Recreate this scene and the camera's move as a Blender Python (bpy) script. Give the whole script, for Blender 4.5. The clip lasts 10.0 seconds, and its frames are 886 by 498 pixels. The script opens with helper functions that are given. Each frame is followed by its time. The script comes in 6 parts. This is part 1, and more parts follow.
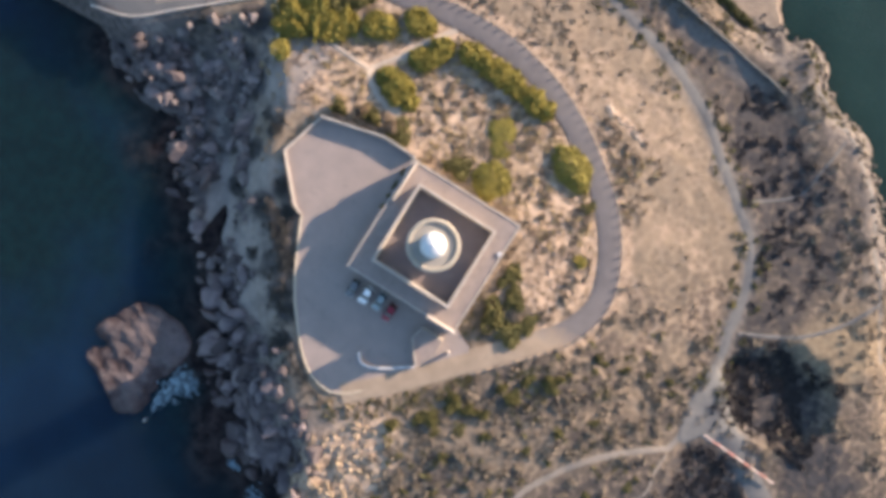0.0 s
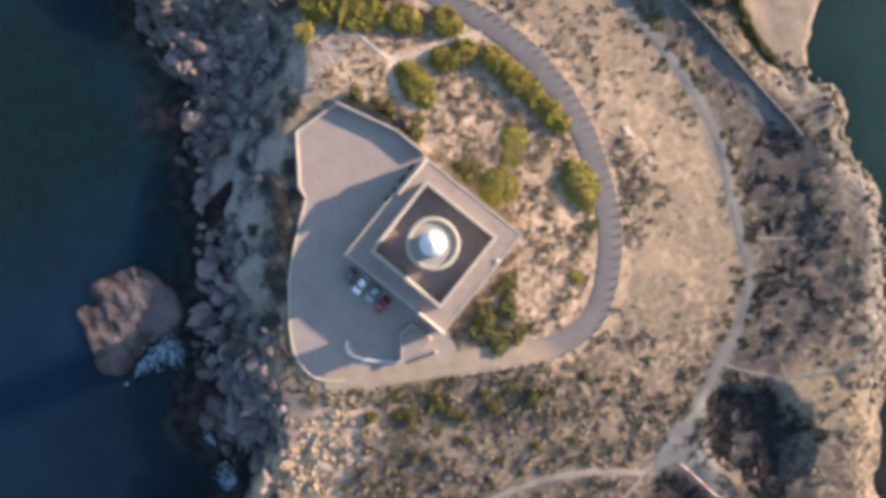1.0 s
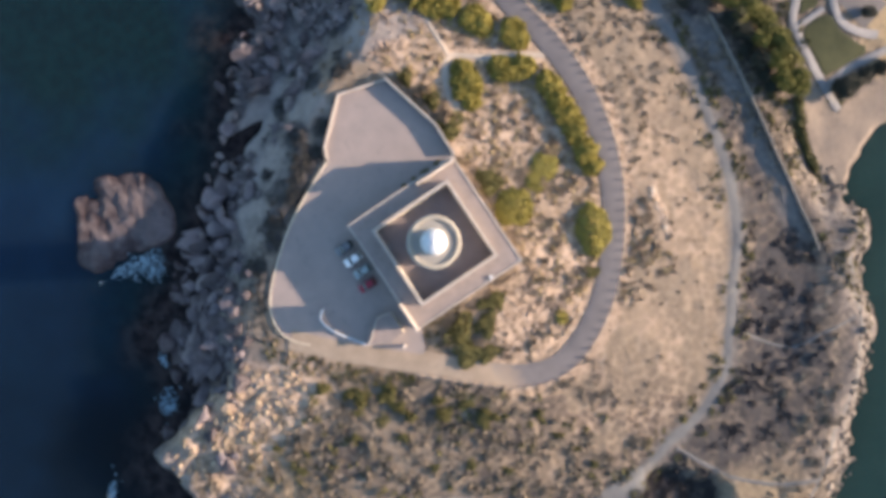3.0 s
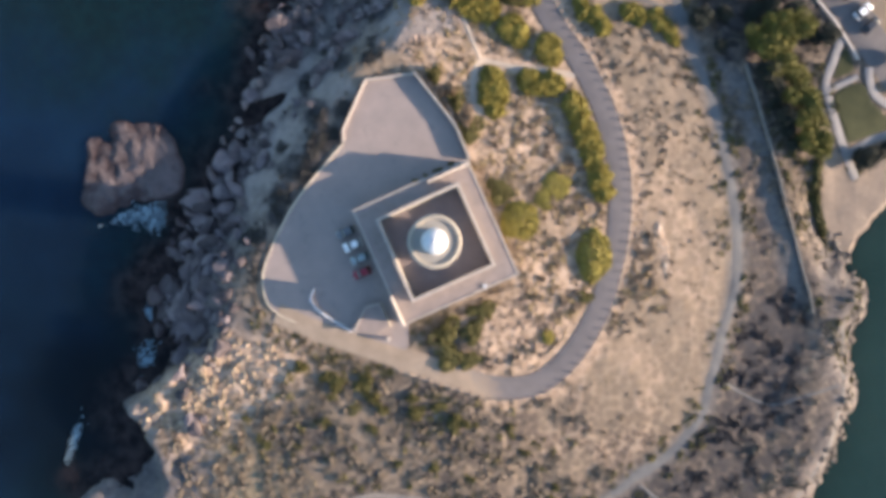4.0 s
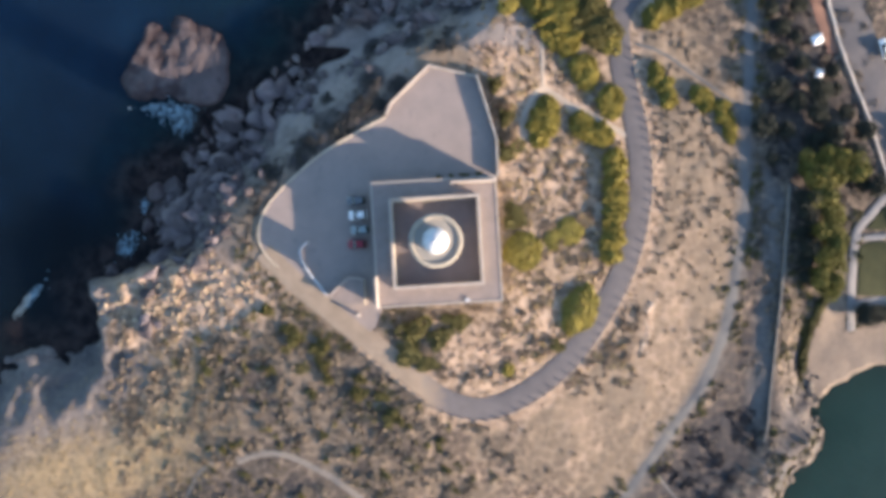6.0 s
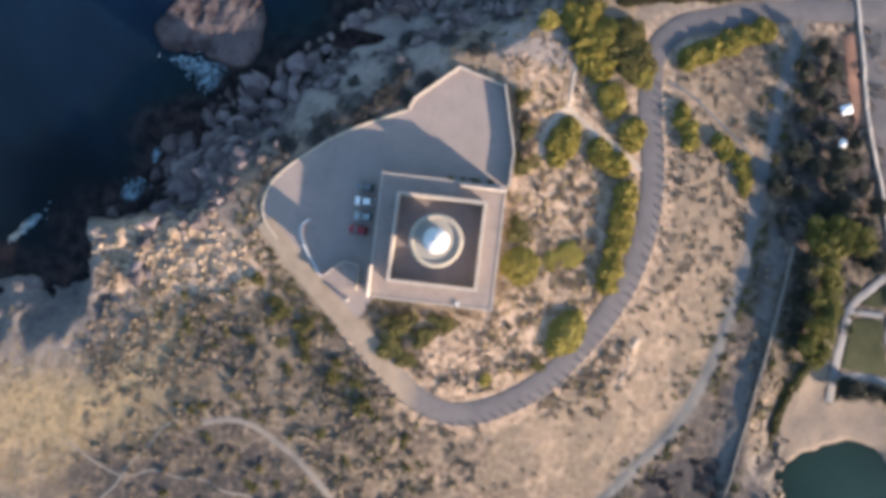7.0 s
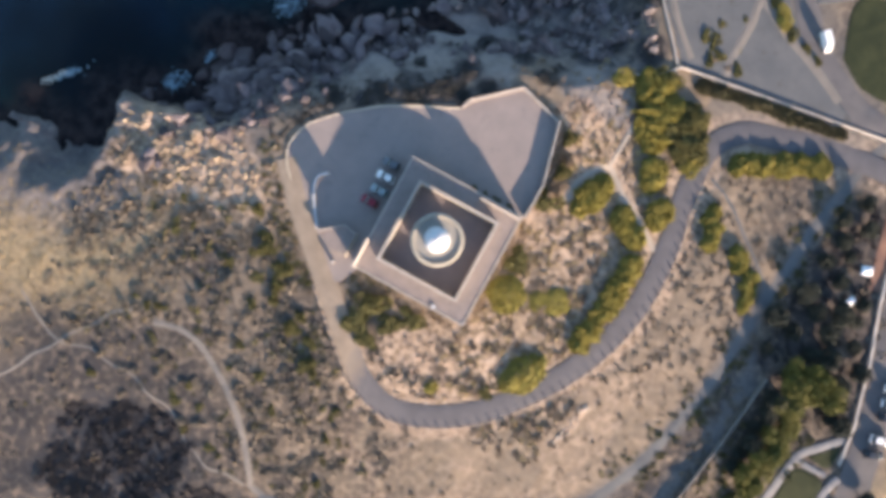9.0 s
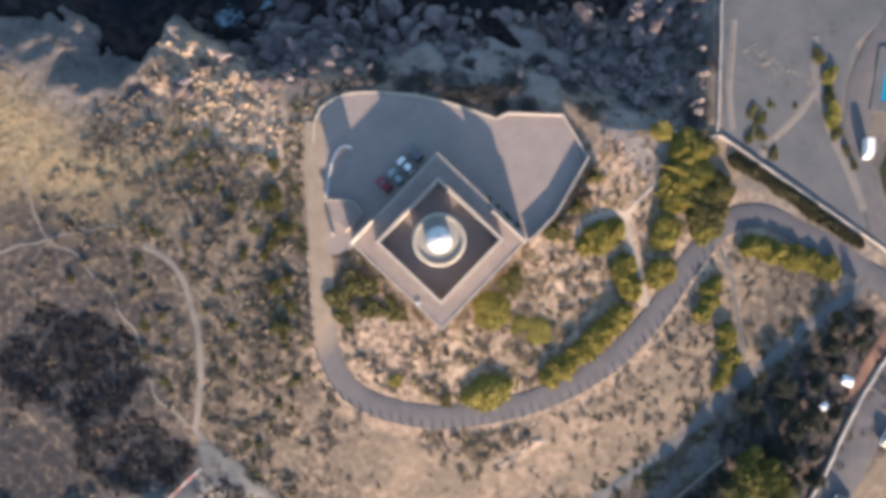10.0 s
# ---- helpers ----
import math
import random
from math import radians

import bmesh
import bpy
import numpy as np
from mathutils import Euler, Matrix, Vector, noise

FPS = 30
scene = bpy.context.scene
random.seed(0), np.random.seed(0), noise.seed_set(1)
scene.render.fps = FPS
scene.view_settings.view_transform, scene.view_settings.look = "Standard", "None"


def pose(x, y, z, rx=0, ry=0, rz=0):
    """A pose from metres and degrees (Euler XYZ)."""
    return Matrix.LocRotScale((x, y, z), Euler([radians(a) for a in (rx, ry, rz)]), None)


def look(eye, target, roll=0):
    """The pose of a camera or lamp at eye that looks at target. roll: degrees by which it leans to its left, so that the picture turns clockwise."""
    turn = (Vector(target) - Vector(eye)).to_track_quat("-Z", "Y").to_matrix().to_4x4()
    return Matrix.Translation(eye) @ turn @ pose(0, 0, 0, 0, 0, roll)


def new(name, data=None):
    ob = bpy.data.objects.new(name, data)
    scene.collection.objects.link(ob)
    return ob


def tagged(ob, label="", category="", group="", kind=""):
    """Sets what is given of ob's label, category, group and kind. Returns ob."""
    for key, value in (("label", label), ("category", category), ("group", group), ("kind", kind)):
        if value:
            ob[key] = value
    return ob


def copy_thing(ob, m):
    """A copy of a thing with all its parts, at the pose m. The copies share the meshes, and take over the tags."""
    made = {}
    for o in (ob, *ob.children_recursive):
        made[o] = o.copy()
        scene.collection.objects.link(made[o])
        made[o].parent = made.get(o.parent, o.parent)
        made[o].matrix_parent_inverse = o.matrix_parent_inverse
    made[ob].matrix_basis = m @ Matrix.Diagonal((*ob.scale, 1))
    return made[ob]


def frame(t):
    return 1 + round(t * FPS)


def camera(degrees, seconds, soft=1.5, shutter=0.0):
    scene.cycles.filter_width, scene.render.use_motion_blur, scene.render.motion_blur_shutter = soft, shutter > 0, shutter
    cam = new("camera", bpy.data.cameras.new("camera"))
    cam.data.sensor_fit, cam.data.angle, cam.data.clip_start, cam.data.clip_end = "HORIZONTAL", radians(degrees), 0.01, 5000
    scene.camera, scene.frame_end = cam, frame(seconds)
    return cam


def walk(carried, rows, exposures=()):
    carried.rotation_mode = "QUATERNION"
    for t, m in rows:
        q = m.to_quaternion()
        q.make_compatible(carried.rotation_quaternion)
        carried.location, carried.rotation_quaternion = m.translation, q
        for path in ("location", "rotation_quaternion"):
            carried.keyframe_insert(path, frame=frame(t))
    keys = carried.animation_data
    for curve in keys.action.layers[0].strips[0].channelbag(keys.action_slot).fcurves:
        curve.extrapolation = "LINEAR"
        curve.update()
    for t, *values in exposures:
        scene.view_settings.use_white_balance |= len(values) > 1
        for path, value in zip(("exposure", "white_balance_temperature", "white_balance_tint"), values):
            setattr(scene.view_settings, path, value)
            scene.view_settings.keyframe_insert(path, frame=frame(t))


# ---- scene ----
cam = camera(74.0, 10.0, soft=4.7)
PATH = [
    (0.0, pose(-0.35, -1.33, 121.77, 0.12, -0.35, -57.95)),
    (0.5, pose(-0.24, -1.50, 121.77, 0.07, -0.30, -55.11)),
    (1.0, pose(-0.12, -1.62, 121.78, 0.04, -0.24, -51.30)),
    (1.5, pose(0.00, -1.71, 121.79, 0.02, -0.19, -47.11)),
    (2.0, pose(0.12, -1.77, 121.80, 0.01, -0.14, -42.77)),
    (2.5, pose(0.25, -1.79, 121.82, 0.00, -0.10, -38.32)),
    (4.0, pose(0.62, -1.77, 121.96, 0.01, -0.00, -24.09)),
    (4.5, pose(0.74, -1.73, 122.02, 0.02, 0.02, -18.99)),
    (5.0, pose(0.86, -1.67, 122.09, 0.02, 0.03, -13.77)),
    (5.5, pose(0.97, -1.62, 122.17, 0.03, 0.04, -8.53)),
    (7.0, pose(1.28, -1.40, 122.41, 0.06, 0.03, 6.78)),
    (7.5, pose(1.38, -1.32, 122.49, 0.07, 0.02, 11.78)),
    (8.0, pose(1.47, -1.24, 122.53, 0.09, 0.02, 16.92)),
    (8.5, pose(1.55, -1.16, 122.55, 0.11, 0.01, 22.45)),
    (9.0, pose(1.62, -1.08, 122.54, 0.14, 0.01, 28.61)),
    (9.5, pose(1.69, -0.99, 122.49, 0.17, 0.02, 35.62)),
    (10.0, pose(1.76, -0.91, 122.38, 0.22, 0.04, 43.60)),
]
walk(cam, PATH, exposures=[(0.0, 1.99, 6550, 10), (2.0, 1.99, 6530, 10), (4.5, 1.97, 6300, 9), (8.5, 1.92, 6280, 9), (10.0, 1.85, 6400, 10)])

# ---- light ----
SUN_AZ, SUN_EL = radians(-31.0), radians(13.5)
world = bpy.data.worlds.new("sky")
scene.world = world
world.use_nodes = True
wn = world.node_tree.nodes
sky = wn.new("ShaderNodeTexSky")
sky.sky_type, sky.sun_disc = "NISHITA", False
sky.sun_elevation, sky.sun_rotation = SUN_EL, math.pi / 2 - SUN_AZ
sky.air_density, sky.dust_density, sky.ozone_density = 1.0, 1.0, 2.0
world.node_tree.links.new(sky.outputs[0], wn["Background"].inputs[0])
wn["Background"].inputs[1].default_value = 0.115
sun_to = Vector((math.cos(SUN_AZ) * math.cos(SUN_EL), math.sin(SUN_AZ) * math.cos(SUN_EL), math.sin(SUN_EL)))
lamp = bpy.data.lights.new("sun", "SUN")
lamp.energy, lamp.angle, lamp.color = 5.0, radians(0.6), (1.0, 0.74, 0.55)
new("sun", lamp).matrix_world = look(sun_to * 300, (0, 0, 0))


# ---- materials ----
def material(name, rough=0.8, metal=0.0):
    m = bpy.data.materials.new(name)
    m.use_nodes = True
    b = m.node_tree.nodes["Principled BSDF"]
    b.inputs["Roughness"].default_value, b.inputs["Metallic"].default_value = rough, metal
    return m, m.node_tree, b


def node(nt, kind, **vals):
    n = nt.nodes.new(kind)
    for k, v in vals.items():
        n.inputs[k].default_value = v
    return n


def noise_of(nt, scale, detail=5.0, rough=0.6, vec=None, distort=0.0):
    n = node(nt, "ShaderNodeTexNoise", Scale=scale, Detail=detail, Roughness=rough, Distortion=distort)
    if vec is None:
        tc = nt.nodes.new("ShaderNodeNewGeometry")
        vec = tc.outputs["Position"]
    nt.links.new(vec, n.inputs["Vector"])
    return n.outputs["Fac"]


def ramp(nt, fac, lo, hi, a=(0, 0, 0), b=(1, 1, 1)):
    r = nt.nodes.new("ShaderNodeValToRGB")
    r.color_ramp.elements[0].position, r.color_ramp.elements[1].position = lo, hi
    r.color_ramp.elements[0].color, r.color_ramp.elements[1].color = (*a, 1), (*b, 1)
    nt.links.new(fac, r.inputs[0])
    return r.outputs[0]


def mix(nt, fac, a, b, mode="MIX"):
    m = nt.nodes.new("ShaderNodeMix")
    m.data_type, m.blend_type = "RGBA", mode
    for v, sock in ((fac, m.inputs[0]), (a, m.inputs[6]), (b, m.inputs[7])):
        if isinstance(v, (int, float)):
            sock.default_value = v
        elif isinstance(v, tuple):
            sock.default_value = (*v, 1)
        else:
            nt.links.new(v, sock)
    return m.outputs[2]


def bump(nt, bsdf, height, strength, dist):
    n = node(nt, "ShaderNodeBump", Strength=strength, Distance=dist)
    nt.links.new(height, n.inputs["Height"])
    nt.links.new(n.outputs[0], bsdf.inputs["Normal"])


def tide_of(nt):
    """1 on rock that the swell keeps wet and weedy, 0 about a metre above the sea."""
    geo = nt.nodes.new("ShaderNodeNewGeometry")
    sep = nt.nodes.new("ShaderNodeSeparateXYZ")
    nt.links.new(geo.outputs["Position"], sep.inputs[0])
    lift = nt.nodes.new("ShaderNodeMath")
    lift.operation = "MULTIPLY_ADD"
    nt.links.new(noise_of(nt, 0.45, 4), lift.inputs[0])
    lift.inputs[1].default_value = -1.6
    nt.links.new(sep.outputs["Z"], lift.inputs[2])
    span = node(nt, "ShaderNodeMapRange")
    for k, v in ((1, -9.7), (2, -9.1), (3, 1.0), (4, 0.0)):
        span.inputs[k].default_value = v
    nt.links.new(lift.outputs[0], span.inputs[0])
    return span.outputs[0]


def varied(name, dark, light, scale=1.0, rough=0.85, relief=0.02, stain=None, metal=0.0, tide=False, unlike=0.0):
    """A surface of two tones at two scales, with fine relief and stains."""
    m, nt, b = material(name, rough, metal)
    b.inputs["Specular IOR Level"].default_value = 0.2
    big = ramp(nt, noise_of(nt, 0.25 * scale, 4), 0.35, 0.65)
    fine = ramp(nt, noise_of(nt, 3.0 * scale, 6, 0.7), 0.3, 0.7)
    col = mix(nt, big, dark, light)
    col = mix(nt, fine, col, tuple(0.5 * (p + q) for p, q in zip(dark, light)))
    if stain:
        col = mix(nt, ramp(nt, noise_of(nt, 0.6 * scale, 8, 0.75, distort=0.6), 0.56, 0.7), col, stain)
    if unlike:
        each = nt.nodes.new("ShaderNodeObjectInfo").outputs["Random"]
        col = mix(nt, 1.0, col, ramp(nt, each, 0.0, 1.0, (1 - unlike,) * 3, (1 + 0.4 * unlike,) * 3), "MULTIPLY")
    if tide:
        col = mix(nt, tide_of(nt), col, (0.03, 0.022, 0.024))
    nt.links.new(col, b.inputs["Base Color"])
    bump(nt, b, noise_of(nt, 9.0 * scale, 6), 0.5, relief)
    return m


def plain(name, color, rough=0.5, metal=0.0):
    m, nt, b = material(name, rough, metal)
    col = mix(nt, ramp(nt, noise_of(nt, 1.3, 6), 0.3, 0.7), tuple(0.82 * c for c in color), color)
    nt.links.new(col, b.inputs["Base Color"])
    return m


def leafy(name, dark, light):
    m, nt, b = material(name, 0.75)
    geo = nt.nodes.new("ShaderNodeNewGeometry")
    col = mix(nt, geo.outputs["Random Per Island"], dark, light)
    big = ramp(nt, noise_of(nt, 0.5, 3), 0.35, 0.65)
    col = mix(nt, big, col, tuple(0.5 * (p + q) * 0.8 for p, q in zip(dark, light)))
    nt.links.new(col, b.inputs["Base Color"])
    b.inputs["Specular IOR Level"].default_value = 0.2
    return m


def attr(nt, name):
    a = nt.nodes.new("ShaderNodeAttribute")
    a.attribute_name = name
    return a.outputs["Fac"]


def lace_of(nt, scale, wobble):
    """Rounded clumps about 1 / scale metres wide: 0 in their middle, 1 where they meet."""
    geo = nt.nodes.new("ShaderNodeNewGeometry")
    warp = node(nt, "ShaderNodeTexNoise", Scale=0.9, Detail=4.0, Roughness=0.6)
    nt.links.new(geo.outputs["Position"], warp.inputs["Vector"])
    shift = nt.nodes.new("ShaderNodeVectorMath")
    shift.operation = "MULTIPLY_ADD"
    nt.links.new(warp.outputs["Color"], shift.inputs[0])
    shift.inputs[1].default_value = (wobble, wobble, wobble)
    nt.links.new(geo.outputs["Position"], shift.inputs[2])
    v = node(nt, "ShaderNodeTexVoronoi", Scale=scale, Randomness=1.0)
    v.voronoi_dimensions = "2D"
    nt.links.new(shift.outputs[0], v.inputs["Vector"])
    return v.outputs["Distance"]


def ground_material():
    m, nt, b = material("dry_earth", 0.95)
    n1, n2, n3 = noise_of(nt, 0.09, 5), noise_of(nt, 0.8, 7, 0.7), noise_of(nt, 3.5, 6, 0.7)
    n4 = noise_of(nt, 0.32, 6, 0.62, distort=1.2)
    clods = ramp(nt, n4, 0.50, 0.60)
    cells = lace_of(nt, 0.62, 1.6)
    lace, heart = ramp(nt, cells, 0.46, 0.72), ramp(nt, cells, 0.12, 0.36, (1, 1, 1), (0, 0, 0))
    some = ramp(nt, noise_of(nt, 0.16, 4), 0.42, 0.58)
    clump = mix(nt, 1.0, heart, some, "MULTIPLY")
    earth = mix(nt, ramp(nt, n1, 0.35, 0.65), (0.163, 0.131, 0.099), (0.208, 0.167, 0.126))
    earth = mix(nt, clods, earth, (0.172, 0.137, 0.104))
    earth = mix(nt, ramp(nt, n2, 0.5, 0.68), earth, (0.165, 0.131, 0.096))
    earth = mix(nt, mix(nt, 0.65, lace, mix(nt, 1.0, lace, some, "MULTIPLY")), earth, (0.235, 0.186, 0.14))
    earth = mix(nt, mix(nt, 0.6, clump, (0, 0, 0)), earth, (0.13, 0.106, 0.08))
    earth = mix(nt, ramp(nt, n3, 0.56, 0.74), earth, (0.228, 0.181, 0.136))
    stone = mix(nt, ramp(nt, n2, 0.35, 0.65), (0.088, 0.079, 0.078), (0.215, 0.193, 0.182))
    stone = mix(nt, clods, stone, (0.095, 0.089, 0.09))
    stone = mix(nt, clump, stone, (0.055, 0.052, 0.054))
    stone = mix(nt, ramp(nt, n3, 0.5, 0.7), stone, (0.135, 0.126, 0.125))
    # wet weedy rock, with the shade of the boulder gaps in the same dark
    stone = mix(nt, attr(nt, "wet_shade"), stone, mix(nt, ramp(nt, n2, 0.4, 0.6), (0.022, 0.019, 0.022), (0.06, 0.052, 0.056)))
    lime = mix(nt, ramp(nt, n2, 0.38, 0.62), (0.24, 0.178, 0.127), (0.42, 0.315, 0.235))
    lime = mix(nt, lace, lime, (0.46, 0.35, 0.265))
    lime = mix(nt, clump, lime, (0.165, 0.122, 0.086))
    lime = mix(nt, ramp(nt, n3, 0.55, 0.72), lime, (0.20, 0.15, 0.103))
    thick = mix(nt, ramp(nt, n2, 0.38, 0.65), (0.062, 0.053, 0.047), (0.138, 0.113, 0.09))
    thick = mix(nt, lace, thick, (0.195, 0.156, 0.12))
    thick = mix(nt, clods, thick, (0.055, 0.048, 0.045))
    thick = mix(nt, clump, thick, (0.04, 0.036, 0.035))
    gold = mix(nt, ramp(nt, n2, 0.35, 0.68), (0.22, 0.168, 0.10), (0.355, 0.275, 0.165))
    gold = mix(nt, clump, gold, (0.17, 0.137, 0.09))
    smooth = mix(nt, ramp(nt, n2, 0.3, 0.7), (0.195, 0.172, 0.158), (0.27, 0.238, 0.218))
    sand = mix(nt, ramp(nt, n2, 0.3, 0.7), (0.15, 0.125, 0.105), (0.195, 0.163, 0.135))
    # near-black tone for dark scrub and for shade put into the ground's colour
    scrub_shade = mix(nt, ramp(nt, n4, 0.38, 0.62), (0.022, 0.024, 0.029), (0.05, 0.05, 0.055))
    scrub_shade = mix(nt, ramp(nt, cells, 0.5, 0.75), scrub_shade, (0.08, 0.068, 0.062))
    grit = mix(nt, ramp(nt, n2, 0.35, 0.65), (0.093, 0.09, 0.09), (0.148, 0.141, 0.136))
    col = mix(nt, attr(nt, "gold"), earth, gold)
    col = mix(nt, attr(nt, "scrub"), col, thick)
    col = mix(nt, attr(nt, "rock"), col, stone)
    col = mix(nt, attr(nt, "lime"), col, lime)
    col = mix(nt, attr(nt, "smooth"), col, smooth)
    col = mix(nt, attr(nt, "sand"), col, sand)
    col = mix(nt, attr(nt, "scrub_shade"), col, scrub_shade)
    col = mix(nt, attr(nt, "grit"), col, grit)
    nt.links.new(col, b.inputs["Base Color"])
    b.inputs["Specular IOR Level"].default_value = 0.12
    bump(nt, b, noise_of(nt, 1.5, 8, 0.7), 0.85, 0.3)
    return m


def sea_material():
    m, nt, b = material("sea_water", 0.12)
    n1, n2 = noise_of(nt, 0.05, 4), noise_of(nt, 0.35, 5)
    deep = mix(nt, ramp(nt, n1, 0.35, 0.65), (0.0036, 0.0118, 0.0285), (0.0048, 0.0168, 0.039))
    shoal = mix(nt, ramp(nt, n2, 0.4, 0.62), (0.0038, 0.0105, 0.0135), (0.0043, 0.0145, 0.0178))
    bay = mix(nt, ramp(nt, n1, 0.35, 0.65), (0.0085, 0.0235, 0.0222), (0.0125, 0.031, 0.0295))
    col = mix(nt, attr(nt, "shoal"), deep, shoal)
    # dark cove water, with uneven view brightness put into the colour
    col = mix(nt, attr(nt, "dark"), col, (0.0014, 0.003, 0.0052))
    reef = mix(nt, ramp(nt, n2, 0.4, 0.6), (0.0055, 0.0042, 0.0048), (0.030, 0.0235, 0.0235))
    col = mix(nt, attr(nt, "reef"), col, reef)
    col = mix(nt, attr(nt, "bay"), col, bay)
    nt.links.new(col, b.inputs["Base Color"])
    b.inputs["IOR"].default_value = 1.33
    b.inputs["Subsurface Weight"].default_value = 1.0
    b.inputs["Subsurface Radius"].default_value = (0.6, 1.0, 1.2)
    b.inputs["Subsurface Scale"].default_value = 14.0
    b.subsurface_method = "BURLEY"
    b.inputs["Specular IOR Level"].default_value = 0.24
    bump(nt, b, noise_of(nt, 0.9, 6, 0.65), 0.35, 0.4)
    return m


GROUND, SEA = ground_material(), sea_material()
ASPHALT = varied("worn_asphalt", (0.088, 0.084, 0.088), (0.13, 0.123, 0.124), 1.2, 0.9, 0.01, (0.10, 0.095, 0.095))
PAVING = varied("terrace_concrete", (0.185, 0.163, 0.156), (0.262, 0.224, 0.208), 0.6, 0.85, 0.01, (0.165, 0.147, 0.142))
DUST = varied("pale_dust", (0.27, 0.235, 0.195), (0.36, 0.31, 0.26), 1.5, 0.95, 0.03, (0.24, 0.21, 0.17))
GRAVEL = varied("grey_gravel", (0.08, 0.084, 0.09), (0.128, 0.13, 0.132), 0.9, 0.95, 0.03, (0.14, 0.135, 0.12))
TRODDEN = varied("trodden_soil", (0.145, 0.132, 0.12), (0.20, 0.182, 0.163), 1.2, 0.95, 0.03, (0.12, 0.108, 0.096))
PARKPATH = varied("park_paving", (0.155, 0.155, 0.16), (0.215, 0.212, 0.212), 1.2, 0.9, 0.01, (0.13, 0.13, 0.132))
LOT = varied("lot_gravel", (0.08, 0.086, 0.093), (0.125, 0.127, 0.13), 0.7, 0.95, 0.02, (0.075, 0.071, 0.065))
LIME = varied("limewash", (0.31, 0.285, 0.262), (0.43, 0.395, 0.36), 1.5, 0.8, 0.01, (0.27, 0.235, 0.20))
ROOFTILE = varied("roof_screed", (0.17, 0.147, 0.138), (0.255, 0.216, 0.20), 1.6, 0.85, 0.01, (0.135, 0.118, 0.11))
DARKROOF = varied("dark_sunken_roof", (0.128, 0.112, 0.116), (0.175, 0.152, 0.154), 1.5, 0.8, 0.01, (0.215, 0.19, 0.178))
WORNLIME = varied("worn_limewash", (0.27, 0.245, 0.222), (0.40, 0.365, 0.332), 2.0, 0.85, 0.015, (0.16, 0.135, 0.115))
CREAM = varied("cream_plaster", (0.40, 0.36, 0.285), (0.50, 0.45, 0.36), 2.5, 0.8, 0.01, (0.36, 0.31, 0.24))
DECK = varied("gallery_screed", (0.23, 0.22, 0.198), (0.30, 0.285, 0.255), 2.0, 0.85, 0.01)
DOMEWHITE = plain("dome_paint", (0.52, 0.54, 0.56), 0.35)
GALLERYSTONE = varied("weathered_gallery_stone", (0.25, 0.23, 0.19), (0.36, 0.33, 0.275), 2.5, 0.85, 0.02, (0.19, 0.168, 0.135))
STONE = varied("grey_stone", (0.07, 0.06, 0.065), (0.17, 0.146, 0.152), 2.0, 0.9, 0.05, (0.09, 0.078, 0.078), tide=True, unlike=0.6)
PINKSTONE = varied("ruddy_stone", (0.05, 0.043, 0.046), (0.112, 0.096, 0.1), 0.8, 0.9, 0.08, (0.03, 0.022, 0.024), tide=True)
LIMESTONE = varied("limestone", (0.27, 0.21, 0.16), (0.44, 0.35, 0.27), 1.5, 0.9, 0.06, (0.22, 0.17, 0.12))
PALEWALL = varied("pale_dry_stone", (0.115, 0.108, 0.1), (0.20, 0.187, 0.17), 3.0, 0.9, 0.04, (0.16, 0.15, 0.14))
FOAM = varied("sea_foam", (0.05, 0.1, 0.14), (0.21, 0.30, 0.36), 3.0, 0.6, 0.02)
BARK = varied("bark", (0.08, 0.06, 0.045), (0.14, 0.11, 0.085), 4.0, 0.9, 0.02)
HEDGE = leafy("hedge_leaves", (0.14, 0.121, 0.028), (0.33, 0.275, 0.064))
BUSH = leafy("bush_leaves", (0.055, 0.056, 0.02), (0.14, 0.122, 0.042))
TREE = leafy("tree_leaves", (0.045, 0.05, 0.018), (0.20, 0.18, 0.036))
DRYBUSH = leafy("dry_scrub", (0.15, 0.113, 0.08), (0.28, 0.213, 0.15))
GREYBUSH = leafy("grey_scrub", (0.125, 0.104, 0.078), (0.235, 0.195, 0.148))
BROWNBUSH = leafy("brown_scrub", (0.062, 0.05, 0.034), (0.14, 0.108, 0.07))
# hedge leaves with the shade below the lot wall put into their colour
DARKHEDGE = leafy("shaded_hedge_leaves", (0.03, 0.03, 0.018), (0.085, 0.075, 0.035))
STRAW = leafy("straw_tufts", (0.24, 0.18, 0.09), (0.40, 0.31, 0.17))
LAWN = varied("lawn", (0.018, 0.024, 0.012), (0.034, 0.04, 0.018), 2.0, 0.95, 0.03)
BLACK = plain("tyre_rubber", (0.02, 0.02, 0.02), 0.8)
CHROME = plain("rim_alloy", (0.55, 0.55, 0.56), 0.35, 0.9)
GLASSDARK = plain("car_glass", (0.015, 0.018, 0.02), 0.05)
LIGHTLENS = plain("headlight_lens", (0.7, 0.7, 0.68), 0.15)
POOLBLUE = plain("pool_water", (0.01, 0.22, 0.38), 0.08)
BRICKRED = varied("red_earth", (0.17, 0.095, 0.07), (0.24, 0.14, 0.10), 1.0, 0.95, 0.02)
METAL = plain("grey_metal", (0.35, 0.36, 0.37), 0.45, 0.6)


